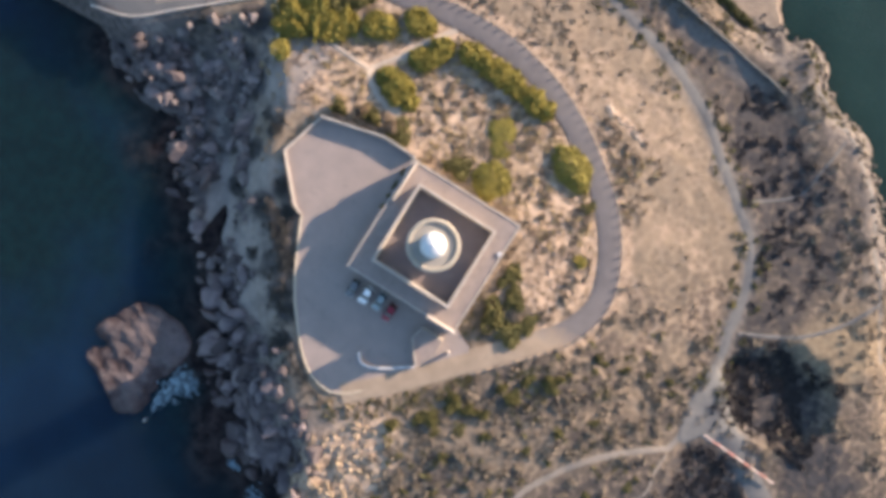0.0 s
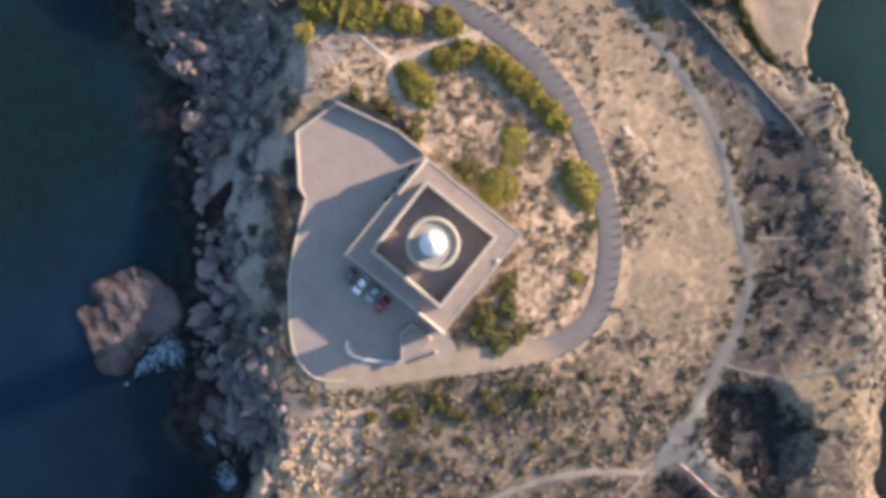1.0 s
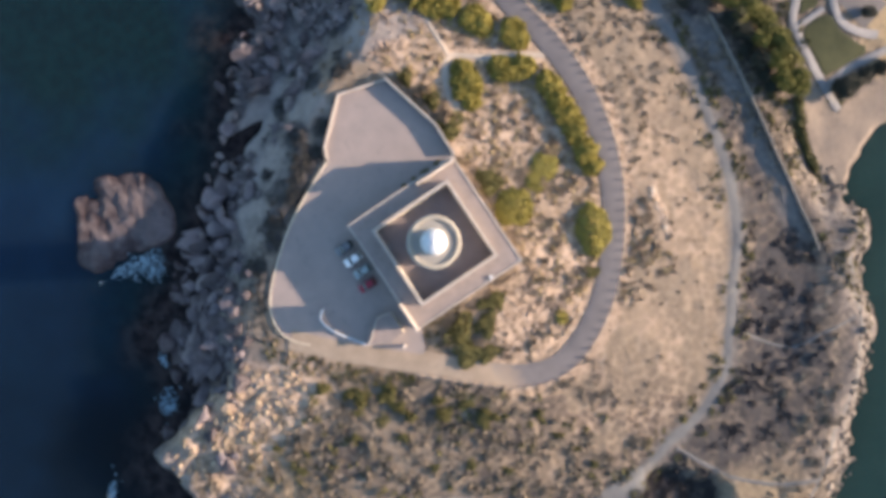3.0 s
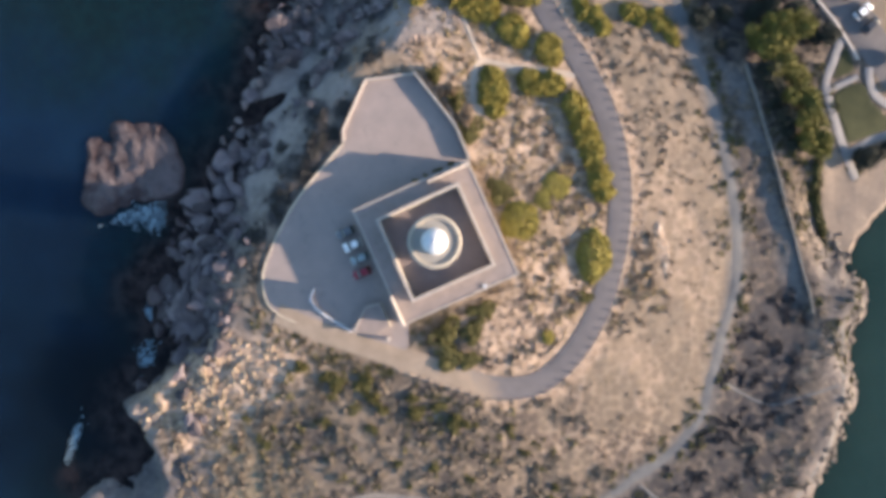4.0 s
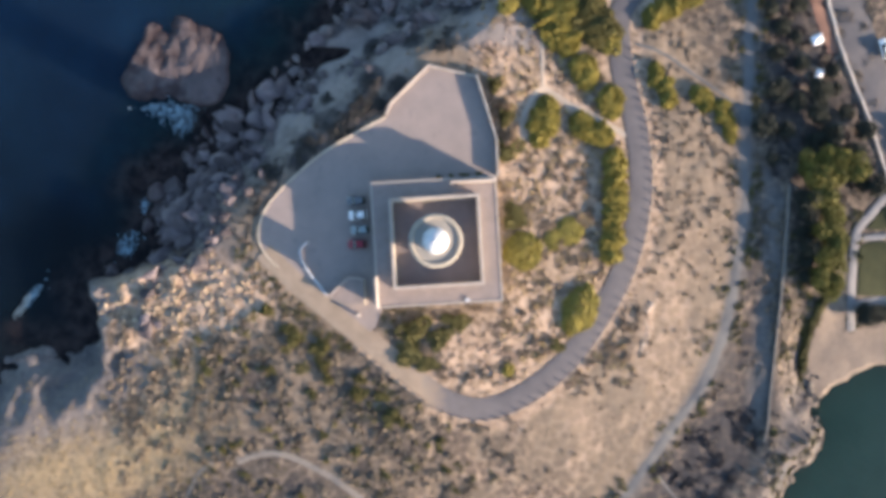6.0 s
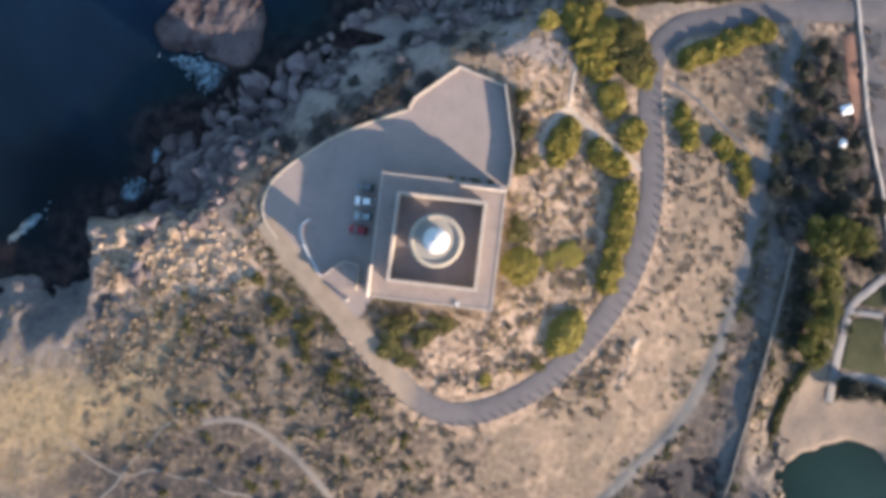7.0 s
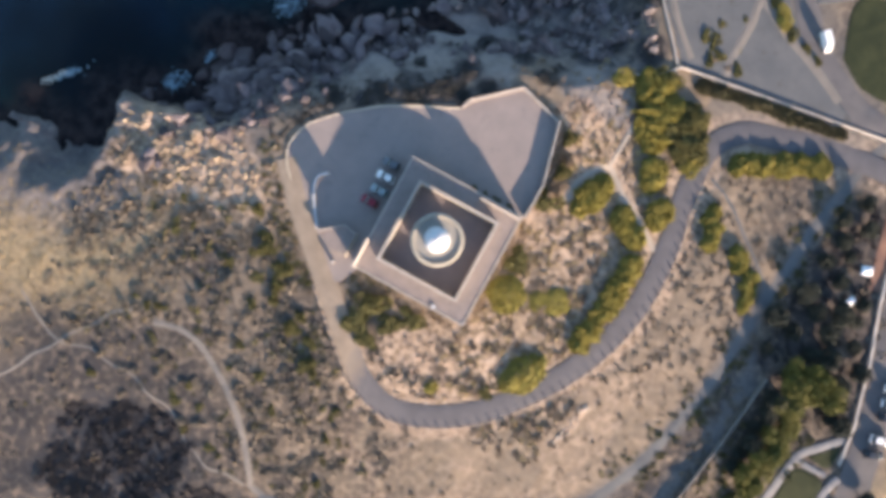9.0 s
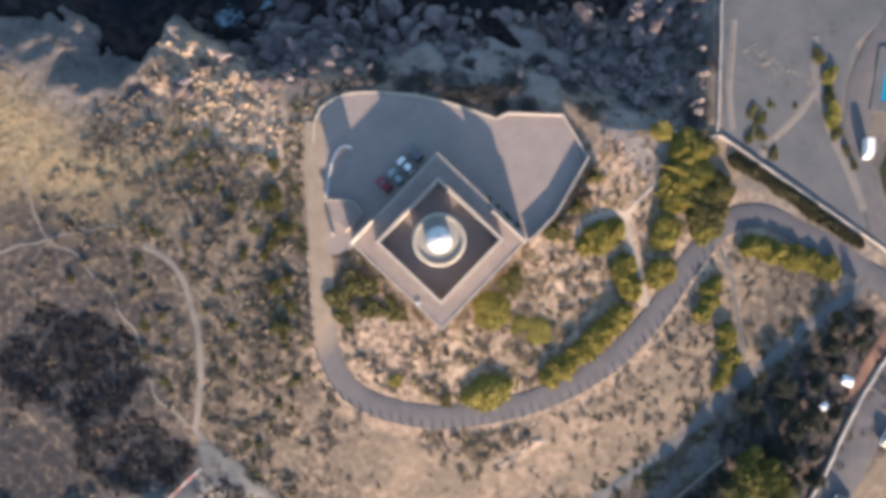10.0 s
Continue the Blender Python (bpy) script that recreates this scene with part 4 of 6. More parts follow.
wall_along("parapet", [(-23.0, -9.9), (-18.7, -6.2), (-15.6, -6.8)], 0.3, 0.35, WORNLIME, "", "", 1.4, 0.1, parent=annex, curved=False)
part("gate_pier", box(bmesh.new(), -17.6, -17.0, -14.4, -13.8, 0, 1.6, 0.05), LIME, annex)


# ---- cars ----
def car(paint, label, length=4.2, width=1.76, tall=1.46, group="cars by the wall"):
    ob = thing("car", pose(0, 0, 0), label, "car", group)
    L, W, H = length / 2, width / 2, tall
    side = [(-L, 0.35), (-L, 0.72), (-L + 0.1, 0.86), (-0.62 * L, 0.93), (0.42 * L, 0.93), (0.9 * L, 0.8), (L, 0.62), (L, 0.32), (0.85 * L, 0.25), (-0.85 * L, 0.25)]
    bm = bmesh.new()
    for s in (-1, 1):
        for x, z in side:
            bm.verts.new((x, s * (W if 0.3 < z < 0.9 else W - 0.1), z))
    bm.verts.ensure_lookup_table()
    n = len(side)
    for i in range(n):
        bm.faces.new([bm.verts[k] for k in (i, (i + 1) % n, n + (i + 1) % n, n + i)])
    bm.faces.new([bm.verts[i] for i in range(n)])
    bm.faces.new([bm.verts[n + i] for i in range(n)][::-1])
    bmesh.ops.bevel(bm, geom=list(bm.edges), offset=0.05, segments=2, affect="EDGES")
    body = part("body", bm, paint, ob, "", True)
    cabin = [(-0.9 * L, 0.9), (-0.66 * L, H - 0.06), (0.12 * L, H - 0.06), (0.5 * L, 0.9)]
    bm = bmesh.new()
    for s in (-1, 1):
        for x, z in cabin:
            bm.verts.new((x, s * (W - (0.06 if z < 1 else 0.24)), z))
    bm.verts.ensure_lookup_table()
    for f in ((0, 1, 5, 4), (1, 2, 6, 5), (2, 3, 7, 6), (3, 0, 4, 7), (0, 3, 2, 1), (4, 5, 6, 7)):
        bm.faces.new([bm.verts[k] for k in f])
    part("cabin_glass", bm, GLASSDARK, ob, "dark glass cabin")
    part("roof", box(bmesh.new(), -0.66 * L, 0.1 * L, -W + 0.22, W - 0.22, H - 0.08, H, 0.03), paint, ob)
    for x in (-0.62 * L, 0.62 * L):
        for s in (-1, 1):
            bm = lathe(bmesh.new(), [(0.2, -0.1), (0.31, -0.1), (0.32, 0), (0.31, 0.1), (0.2, 0.1)], 18)
            wheel = part("wheel", bm, BLACK, ob, "", True)
            wheel.matrix_local = pose(x, s * (W - 0.1), 0.32, 90, 0, 0)
            part("rim", lathe(bmesh.new(), [(0.19, -0.11), (0.19, 0.11)], 14), CHROME, wheel)
    for s in (-1, 1):
        part("headlight", box(bmesh.new(), L - 0.12, L + 0.01, s * (W - 0.32) - 0.16, s * (W - 0.32) + 0.16, 0.6, 0.72, 0.02), LIGHTLENS, ob)
        part("mirror", box(bmesh.new(), 0.34 * L, 0.4 * L, s * W - 0.06 + s * 0.06, s * W + 0.06 + s * 0.06, 0.92, 1.05, 0.02), paint, ob)
    return ob


DARKPAINT = plain("dark_paint", (0.03, 0.035, 0.045), 0.25)
WHITEPAINT = plain("white_paint", (0.78, 0.79, 0.8), 0.25)
BLUEGREYPAINT = plain("blue_grey_paint", (0.24, 0.3, 0.32), 0.3)
REDPAINT = plain("red_paint", (0.22, 0.014, 0.032), 0.32)
GREYPAINT = plain("grey_paint", (0.13, 0.145, 0.165), 0.3)
for paint, lab, x, y, turn in ((GREYPAINT, "grey hatchback parked by the lighthouse wall", -16.3, 9.6, 180), (WHITEPAINT, "white hatchback parked by the lighthouse wall", -16.1, 6.6, 180),
                               (BLUEGREYPAINT, "blue-grey hatchback parked by the lighthouse wall", -15.8, 3.5, 180), (REDPAINT, "dark red hatchback parked by the lighthouse wall", -16.6, 0.6, 177)):
    car(paint, lab, 3.9).matrix_world = pose(x, y, 0.05, 0, 0, turn)
white_car = car(WHITEPAINT, "white car parked along the street", group="street cars")
white_car.matrix_world = pose(100.6, 19.2, float(gz(100.6, 19.2)) + 0.15, 0, 0, 20)
grey_car = car(DARKPAINT, "dark grey car parked along the street", group="street cars")
grey_car.matrix_world = pose(102.3, 12.9, float(gz(102.3, 12.9)) + 0.15, 0, 0, 18)
for source, x, y, turn in ((white_car, 101.6, 15.9, 20), (white_car, 103.2, 8.0, 16), (white_car, 97.6, 35.7, 104), (grey_car, 103.4, 4.6, 20)):
    copy_thing(source, pose(x, y, float(gz(x, y)) + 0.15, 0, 0, turn))


def awning(x, y, turn, size):
    ob = thing("garden_canopy", pose(x, y, float(gz(x, y)), 0, 0, turn) @ Matrix.Scale(size, 4), "small white fabric canopy on four thin poles", "canopy", "canopies in the grove")
    bm = bmesh.new()
    base = [bm.verts.new((sx * 1.5, sy * 1.2, 2.3)) for sx, sy in ((1, 1), (-1, 1), (-1, -1), (1, -1))]
    low = [bm.verts.new((v.co.x, v.co.y, 2.1)) for v in base]
    tip = [bm.verts.new((sx * 0.5, 0, 2.9)) for sx in (1, -1)]
    for f in ((base[0], tip[0], base[3]), (base[1], base[2], tip[1]), (base[0], base[1], tip[1], tip[0]), (base[2], base[3], tip[0], tip[1])):
        bm.faces.new(f)
    for i in range(4):
        bm.faces.new((base[i], low[i], low[(i + 1) % 4], base[(i + 1) % 4]))
    part("cover", bm, WHITEPAINT, ob, "white fabric cover")
    for sx, sy in ((1, 1), (-1, 1), (-1, -1), (1, -1)):
        part("pole", box(bmesh.new(), sx * 1.45 - 0.03, sx * 1.45 + 0.03, sy * 1.15 - 0.03, sy * 1.15 + 0.03, 0, 2.2), METAL, ob)


awning(82.5, 38.1, 20, 0.8)
awning(83.0, 31.0, 75, 0.6)


def van(label):
    ob = thing("van", pose(0, 0, 0), label, "van")
    part("cargo_body", box(bmesh.new(), -2.6, 1.2, -1.0, 1.0, 0.45, 2.5, 0.12), WHITEPAINT, ob)
    bm = box(bmesh.new(), 1.2, 2.6, -0.98, 0.98, 0.45, 2.0, 0.1)
    for v in bm.verts:
        if v.co.x > 2 and v.co.z > 1.2:
            v.co.x -= 0.7
    part("cab", bm, WHITEPAINT, ob)
    part("windscreen", box(bmesh.new(), 1.75, 2.1, -0.85, 0.85, 1.3, 1.85, 0.03), GLASSDARK, ob)
    for x in (-1.7, 1.8):
        for s in (-1, 1):
            wheel = part("wheel", lathe(bmesh.new(), [(0.2, -0.12), (0.36, -0.12), (0.36, 0.12), (0.2, 0.12)], 18), BLACK, ob, "", True)
            wheel.matrix_local = pose(x, s * 0.92, 0.37, 90, 0, 0)
            part("rim", lathe(bmesh.new(), [(0.19, -0.13), (0.19, 0.13)], 14), CHROME, wheel)
    return ob


van("white panel van on the road by the lot").matrix_world = pose(52.0, 77.0, float(gz(52.0, 77)) + 0.2, 0, 0, -48) @ Matrix.Diagonal((0.82, 0.82, 0.82, 1))


# ---- stone blocks along the outer edge of the road ----
def beside(line, off):
    return line + normals_of(line) * off


outer = smooth_line(ROAD, 0.5)
outer = beside(outer, -2.65)
walls = thing("roadside_parapet", pose(0, 0, 0), "low stone kerb with upright blocks along the road", "parapet")
sel = [p for p in outer if -19 < p[0] and p[1] < 44 and not (p[1] > 36 and p[0] > 46)]
sel = np.array(sel[: next((i for i, p in enumerate(sel) if p[1] > 40), len(sel))])
wall_along("kerb", sel[::4].tolist(), 0.35, 0.12, LIMESTONE, "", "", parent=walls, sunk=0.8)
bm = box(bmesh.new(), -0.12, 0.12, -0.19, 0.19, -0.6, 0.82, 0.04)
block_me = bpy.data.meshes.new("block")
bm.to_mesh(block_me)
bm.free()
block_me.materials.append(LIMESTONE)
rng = random.Random(11)
run = 0.0
for a, b in zip(sel, sel[1:]):
    run += float(np.linalg.norm(b - a))
    if run > 1.95:
        run = 0.0
        ob = link("block", block_me, walls)
        ob.matrix_local = pose(a[0], a[1], float(road_h(a[0], a[1])), rng.uniform(-3, 3), rng.uniform(-3, 3), math.degrees(math.atan2(b[1] - a[1], b[0] - a[0])) + rng.uniform(-4, 4))


# ---- plants ----
def leaf_cloud(rs, pts, size, flat=0.5):
    """Small bent leaf sprays, each an island of two triangles, at the points."""
    n = len(pts)
    u = rs.normal(size=(n, 3))
    u /= np.linalg.norm(u, axis=1)[:, None]
    w = rs.normal(size=(n, 3))
    w[:, 2] *= flat
    w -= u * (w * u).sum(1)[:, None]
    w /= np.linalg.norm(w, axis=1)[:, None] + 1e-9
    s = (size * rs.uniform(0.6, 1.3, n))[:, None]
    v = np.stack([pts - u * s, pts + w * s * 0.55, pts + u * s, pts - w * s * 0.55], 1).reshape(-1, 3)
    f = np.arange(4 * n).reshape(n, 4)
    return v, f


def crown_points(rs, n, lobes=7, squat=0.75):
    """Points near the skin of a lumpy crown of radius about 1 that sits on z = 0."""
    c = rs.uniform(-1, 1, (lobes, 3)) * (0.55, 0.55, 0.3)
    c[:, 2] += 0.45
    r = rs.uniform(0.35, 0.55, lobes)
    k = rs.randint(0, lobes, n)
    d = rs.normal(size=(n, 3))
    d /= np.linalg.norm(d, axis=1)[:, None]
    p = c[k] + d * (r[k] * rs.uniform(0.75, 1.05, n))[:, None]
    p[:, 2] = np.abs(p[:, 2]) * squat
    return p


def round_points(rs, n, squat=0.75):
    """Points near the skin of one even dome with shallow lumps."""
    d = rs.normal(size=(n, 3))
    d /= np.linalg.norm(d, axis=1)[:, None]
    d[:, 2] = np.abs(d[:, 2])
    r = 0.82 + 0.36 * fbm(d[:, 0] * 2 + 9, d[:, 1] * 2 + d[:, 2], 0.9, 3)
    return d * (r * rs.uniform(0.86, 1.03, n))[:, None] * (1, 1, squat)


def bush_mesh(name, mat, seed, n=900, size=0.13, lobes=8, squat=0.75):
    rs = np.random.RandomState(seed)
    v, f = leaf_cloud(rs, crown_points(rs, n, lobes, squat), size)
    return mesh_of(name, v.tolist(), f.tolist(), mat)


def stem_mesh(name, high, r0, limbs, seed, spread=0.5):
    rs = random.Random(seed)
    bm = bmesh.new()
    lathe(bm, [(r0 * 1.3, -0.3), (r0, 0.1), (r0 * 0.75, high)], 8)
    for i in range(limbs):
        a = 2 * math.pi * i / limbs + rs.uniform(-0.4, 0.4)
        t = bmesh.new()
        lathe(t, [(r0 * 0.55, 0), (r0 * 0.18, high * 0.8)], 6)
        m = Matrix.Translation((0, 0, high * rs.uniform(0.55, 0.95))) @ Matrix.Rotation(a, 4, "Z") @ Matrix.Rotation(rs.uniform(0.5, 0.5 + spread), 4, "Y")
        t.transform(m)
        me = bpy.data.meshes.new("limb")
        t.to_mesh(me)
        t.free()
        bm.from_mesh(me)
        bpy.data.meshes.remove(me)
    me = bpy.data.meshes.new(name)
    bm.to_mesh(me)
    bm.free()
    me.materials.append(BARK)
    return me


def plant(name, crown_me, stem_me, label, category, group):
    ob = thing(name, pose(0, 0, 0), label, category, group)
    link("crown", crown_me, ob)
    link("trunk", stem_me, ob)
    return ob


STEM = stem_mesh("stem", 0.4, 0.05, 4, 2, 0.8)
kinds = {}
for key, mat, lab in (("green", HEDGE, "rounded yellow-green evergreen bush on dry ground"), ("dark", BUSH, "dense olive-green bush on dry ground"), ("dry", DRYBUSH, "half-dry brown bush on stony ground"), ("grey", GREYBUSH, "low grey-brown bush on the southern slope")):
    kinds[key] = [plant("bush", bush_mesh("crown", mat, 20 + i + 10 * len(kinds), 1300, 0.12), STEM, lab, "bush", "headland bushes") for i in range(4)]
kinds["round"] = []
for i in range(4):
    rs = np.random.RandomState(300 + i)
    v, f = leaf_cloud(rs, round_points(rs, 3200), 0.075)
    kinds["round"].append(plant("bush", mesh_of("crown", v.tolist(), f.tolist(), HEDGE), STEM, "large domed yellow-green bush inside the road loop", "bush", "headland bushes"))
used = set()


def put_bush(key, x, y, rx, ry, h, turn=0.0):
    i = rng.randrange(4)
    base = 0.04 if inside(np.array(x), np.array(y), TERRACE) else float(gz(x, y)) - 0.05
    m = Matrix.Translation((x, y, base)) @ Matrix.Rotation(radians(turn), 4, "Z") @ Matrix.Diagonal((rx, ry, h, 1))
    src = kinds[key][i]
    if (key, i) not in used:
        used.add((key, i))
        src.matrix_world = m
        return src
    return copy_thing(src, m @ Matrix.Diagonal([1 / q for q in src.scale] + [1]))


def hedge(name, pts, width, high, seed, label, mat=HEDGE, density=75):
    """A clipped or grown-out run of shrubs as one leafy body along a line."""
    rs = np.random.RandomState(seed)
    width *= 1.15
    line = smooth_line(pts, 0.4)
    nrm = normals_of(line)
    length = float(np.linalg.norm(np.diff(line, axis=0), axis=1).sum())
    n = int(length * density * width)
    i = rs.randint(0, len(line), n)
    a = rs.uniform(0, math.pi, n)
    end = np.minimum(i, len(line) - 1 - i) * 0.4
    fat = np.sqrt(np.clip(1 - np.clip(1 - end / (width * 0.6), 0, 1) ** 2, 0.02, 1))
    lump = 0.36 + 1.26 * fbm(i * 0.4 + 60 * (np.cos(a) > 0), np.cos(a) * 1.2 + seed * 7.7, 1.8, 4)
    r = rs.uniform(0.84, 1.04, n) * lump * fat
    p = line[i] + nrm[i] * (np.cos(a) * r * width / 2)[:, None] + rs.normal(scale=0.1, size=(n, 2))
    z = gz(p[:, 0], p[:, 1]) + np.sin(a) ** 0.7 * high * r
    v, f = leaf_cloud(rs, np.column_stack([p, z]), 0.28)
    k, q = np.meshgrid(np.arange(len(line)), np.linspace(0, math.pi, 11), indexing="ij")
    ends = np.minimum(k, len(line) - 1 - k) * 0.4
    core = 0.84 * np.sqrt(np.clip(1 - np.clip(1 - ends / (width * 0.6), 0, 1) ** 2, 0.02, 1)) * (0.36 + 1.26 * fbm(k * 0.4 + 60 * (np.cos(q) > 0), np.cos(q) * 1.2 + seed * 7.7, 1.8, 4))
    cp = line[k] + nrm[k] * (np.cos(q) * core * width / 2)[..., None]
    cz = gz(cp[..., 0], cp[..., 1]) + np.sin(q) ** 0.7 * high * core
    num = np.arange(k.size).reshape(k.shape) + len(v)
    v = np.concatenate([v, np.concatenate([cp, cz[..., None]], -1).reshape(-1, 3)])
    f = np.concatenate([f, np.stack([num[:-1, :-1], num[1:, :-1], num[1:, 1:], num[:-1, 1:]], -1).reshape(-1, 4)])
    mid = line[len(line) // 2]
    ob = thing(name, Matrix.Translation((*mid, float(gz(*mid)))), label, "hedge", "hedges by the road")
    crown = link("foliage", mesh_of("foliage", (v - np.array([*mid, float(gz(*mid))])).tolist(), f.tolist(), mat), ob)
    for k in range(4, len(line) - 2, 6):
        t = link("stem", STEM, ob)
        t.matrix_local = Matrix.Translation((*(line[k] - mid), float(gz(*line[k])) - float(gz(*mid)))) @ Matrix.Diagonal((2, 2, high * 1.4, 1))
    return ob


hedge("hedge", [(38.9, 17.6), (38.1, 11.4), (37.4, 5.0), (36.8, -0.6), (35.4, -6.8)], 4.4, 1.6, 1, "long yellow-green hedge along the road's inner edge")
hedge("hedge", [(24.6, 29.4), (24.2, 25.8), (23.0, 22.2), (21.4, 18.8)], 4.9, 1.5, 2, "yellow-green hedge beside the garden path")
hedge("hedge", [(29.4, 24.6), (33.6, 21.8), (38.0, 19.0)], 4.4, 1.4, 3, "yellow-green hedge beside the garden path")
hedge("hedge", [(38.4, 31.2), (38.4, 27.6), (38.4, 23.8)], 4.8, 1.5, 4, "yellow-green hedge between path and road")
hedge("hedge", [(33.2, 37.8), (33.1, 33.6), (34.2, 30.2)], 5.2, 1.5, 5, "grown-out yellow-green hedge by the path")
hedge("hedge", [(20.2, 50.4), (24.8, 50.4), (28.6, 46.6), (29.4, 41.0), (31.0, 38.0)], 8.2, 1.8, 6, "tall grown-out hedge below the lot wall")
hedge("hedge", [(31.5, 51.0), (35.2, 47.6), (37.2, 43.0), (36.6, 38.6)], 7.0, 1.8, 7, "tall grown-out hedge below the lot wall", BUSH)
hedge("hedge", [(47.8, 35.4), (49.6, 30.0), (51.4, 25.6)], 3.6, 1.2, 8, "yellow-green hedge on the field side of the road")
hedge("hedge", [(56.2, 30.0), (58.2, 26.8), (59.5, 24.6)], 3.4, 1.1, 9, "yellow-green hedge near the track")
hedge("hedge", [(61.2, 26.6), (63.0, 22.4), (64.0, 17.4)], 3.0, 1.1, 10, "yellow-green hedge near the track")
hedge("hedge", [(82.4, -17.0), (80.8, -21.0), (79.2, -26.6), (78.4, -33.5)], 1.6, 1.1, 13, "narrow dark brown hedge between wall and beach", BUSH)
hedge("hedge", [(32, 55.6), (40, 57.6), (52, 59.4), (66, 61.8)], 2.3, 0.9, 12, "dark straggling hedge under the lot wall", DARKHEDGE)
hedge("hedge", [(46.8, 43.4), (52.0, 47.0), (58.6, 51.0), (66.6, 54.4)], 4.4, 1.3, 11, "straggling yellow-green hedge along the upper road")
for key, x, y, rx, ry, h, turn in (("round", 28.6, -15.6, 4.1, 2.9, 2.3, 65), ("round", 17.6, -2.6, 3.0, 3.1, 2.0, 20), ("round", 27.4, 0.9, 2.4, 2.3, 1.0, 0), ("round", 24.2, -0.8, 1.6, 1.8, 0.7, 0), ("dark", 16.2, 4.5, 2.0, 2.6, 1.4, 0),
                                   ("dark", 16.2, 17.8, 2.2, 2.4, 1.4, 0), ("dark", -5.5, -18.4, 3.0, 2.2, 1.9, 20), ("dark", -7.4, -22.6, 2.3, 2.6, 1.2, 0), ("dark", -0.8, -19.8, 2.5, 1.8, 1.2, 40), ("dry", -3.4, -21.8, 1.6, 1.4, 0.8, 0), ("dry", -8.8, -19.4, 1.3, 1.6, 0.8, 30),
                                   ("dark", -3.8, -25.0, 2.0, 1.6, 1.0, 0), ("dark", 2.5, -17.0, 2.6, 1.8, 1.2, 0), ("dark", 13.8, 31.4, 1.1, 1.6, 2.9, 10), ("dry", 14.9, 27.9, 1.3, 1.5, 2.6, 50), ("dark", 15.8, 24.4, 1.3, 1.7, 2.8, 0), ("dry", 16.0, 20.9, 1.3, 1.5, 2.4, 0), ("dark", 26.5, 53.0, 2.4, 2.0, 2.0, 0), ("green", 17.4, 48.9, 2.2, 1.6, 1.5, 20), ("dark", 33.4, 46.0, 2.6, 3.2, 2.2, 0), ("green", 39.2, 40.4, 1.8, 2.6, 1.5, 0), ("green", 25.8, 41.8, 1.4, 2.6, 1.4, 0), ("dark", 32.2, 61.8, 0.7, 1.6, 0.7, 20), ("dark", 31.4, 65.4, 0.8, 2.0, 0.6, 10), ("dark", 38.4, 63.0, 0.8, 1.6, 0.7, 30), ("green", 35.6, 83.6, 1.2, 2.2, 1.0, 30), ("dark", 38.4, 80.4, 1.0, 2.0, 0.9, 30), ("green", 41.8, 77.4, 1.5, 2.4, 1.5, 40), ("dark", 45.6, 74.9, 1.0, 1.6, 0.9, 30), ("dark", 49.4, 73.9, 0.7, 1.2, 0.8, 50), ("dark", 52.6, 73.0, 0.6, 1.2, 0.8, 50), ("dark", 33.5, 63.6, 1.3, 0.9, 0.8, 0), ("dark", 31.0, 84.5, 1.6, 1.2, 1.0, 0), ("dark", 29.0, 66.0, 1.0, 1.4, 0.7, 0), ("dark", 1.2, 13.5, 0.7, 0.4, 0.6, 0), ("dark", 3.6, 13.6, 0.5, 0.4, 0.5, 0), ("dark", 6.2, 13.5, 0.9, 0.45, 0.7, 0), ("dark", 9.4, 13.6, 0.6, 0.4, 0.6, 0), ("green", 13.0, -27.5, 1.2, 1.2, 0.9, 0), ("dark", 23.6, -23.0, 1.6, 1.2, 1.0, 0)):
    put_bush(key, x, y, 1.32 * rx, 1.32 * ry, 1.1 * h, turn)
for i in range(34):
    t = i / 33
    x, y = -33 + 26 * t + rng.uniform(-3, 2), -9.5 - 24 * t + rng.uniform(-4, 0.6)
    if rng.random() < 0.8:
        put_bush("dark", x - 2.2, y - 2.0, rng.uniform(0.9, 2.0), rng.uniform(0.9, 1.8), rng.uniform(0.7, 1.3), rng.uniform(0, 360))

loose = 0
while loose < 70:
    x, y = rng.uniform(12, 41), rng.uniform(-30, 40)
    if seg_dist(x, y, road_line) < 4 or max(abs(x), abs(y)) < 14.5 or math.hypot(x, y) > 47 or seg_dist(x, y, FOOT_A) < 1.6 or inside(np.array(x), np.array(y), TERRACE) or shore(np.array(x), np.array(y)) < 5:
        continue
    put_bush("dry", x, y, rng.uniform(0.6, 1.5), rng.uniform(0.6, 1.3), rng.uniform(0.4, 0.8), rng.uniform(0, 360))
    loose += 1
while loose < 160:
    x, y = rng.uniform(-55, 8), rng.uniform(-62, -16)
    if seg_dist(x, y, road_line) < 4.5 or inside(np.array(x), np.array(y), TERRACE) or seg_dist(x, y, PATH_SOUTH) < 2 or shore(np.array(x), np.array(y)) < 9 or x + y > -22:
        continue
    put_bush("grey" if rng.random() < 0.7 else "dark", x, y, rng.uniform(0.7, 1.7), rng.uniform(0.6, 1.4), rng.uniform(0.4, 0.9), rng.uniform(0, 360))
    loose += 1

TRUNK = stem_mesh("tree_trunk", 2.6, 0.22, 5, 5, 0.6)


# pine needles, also the shaded copy of the tree leaves
PINESHADE = leafy("pine_and_shade_leaves", (0.018, 0.023, 0.02), (0.05, 0.055, 0.04))


def tree_mesh(seed, n=2600, mat=TREE):
    rs = np.random.RandomState(seed)
    p = crown_points(rs, n, 12, 1.0) * (1, 1, 0.9)
    v, f = leaf_cloud(rs, p, 0.085)
    return mesh_of("crown", v.tolist(), f.tolist(), mat)


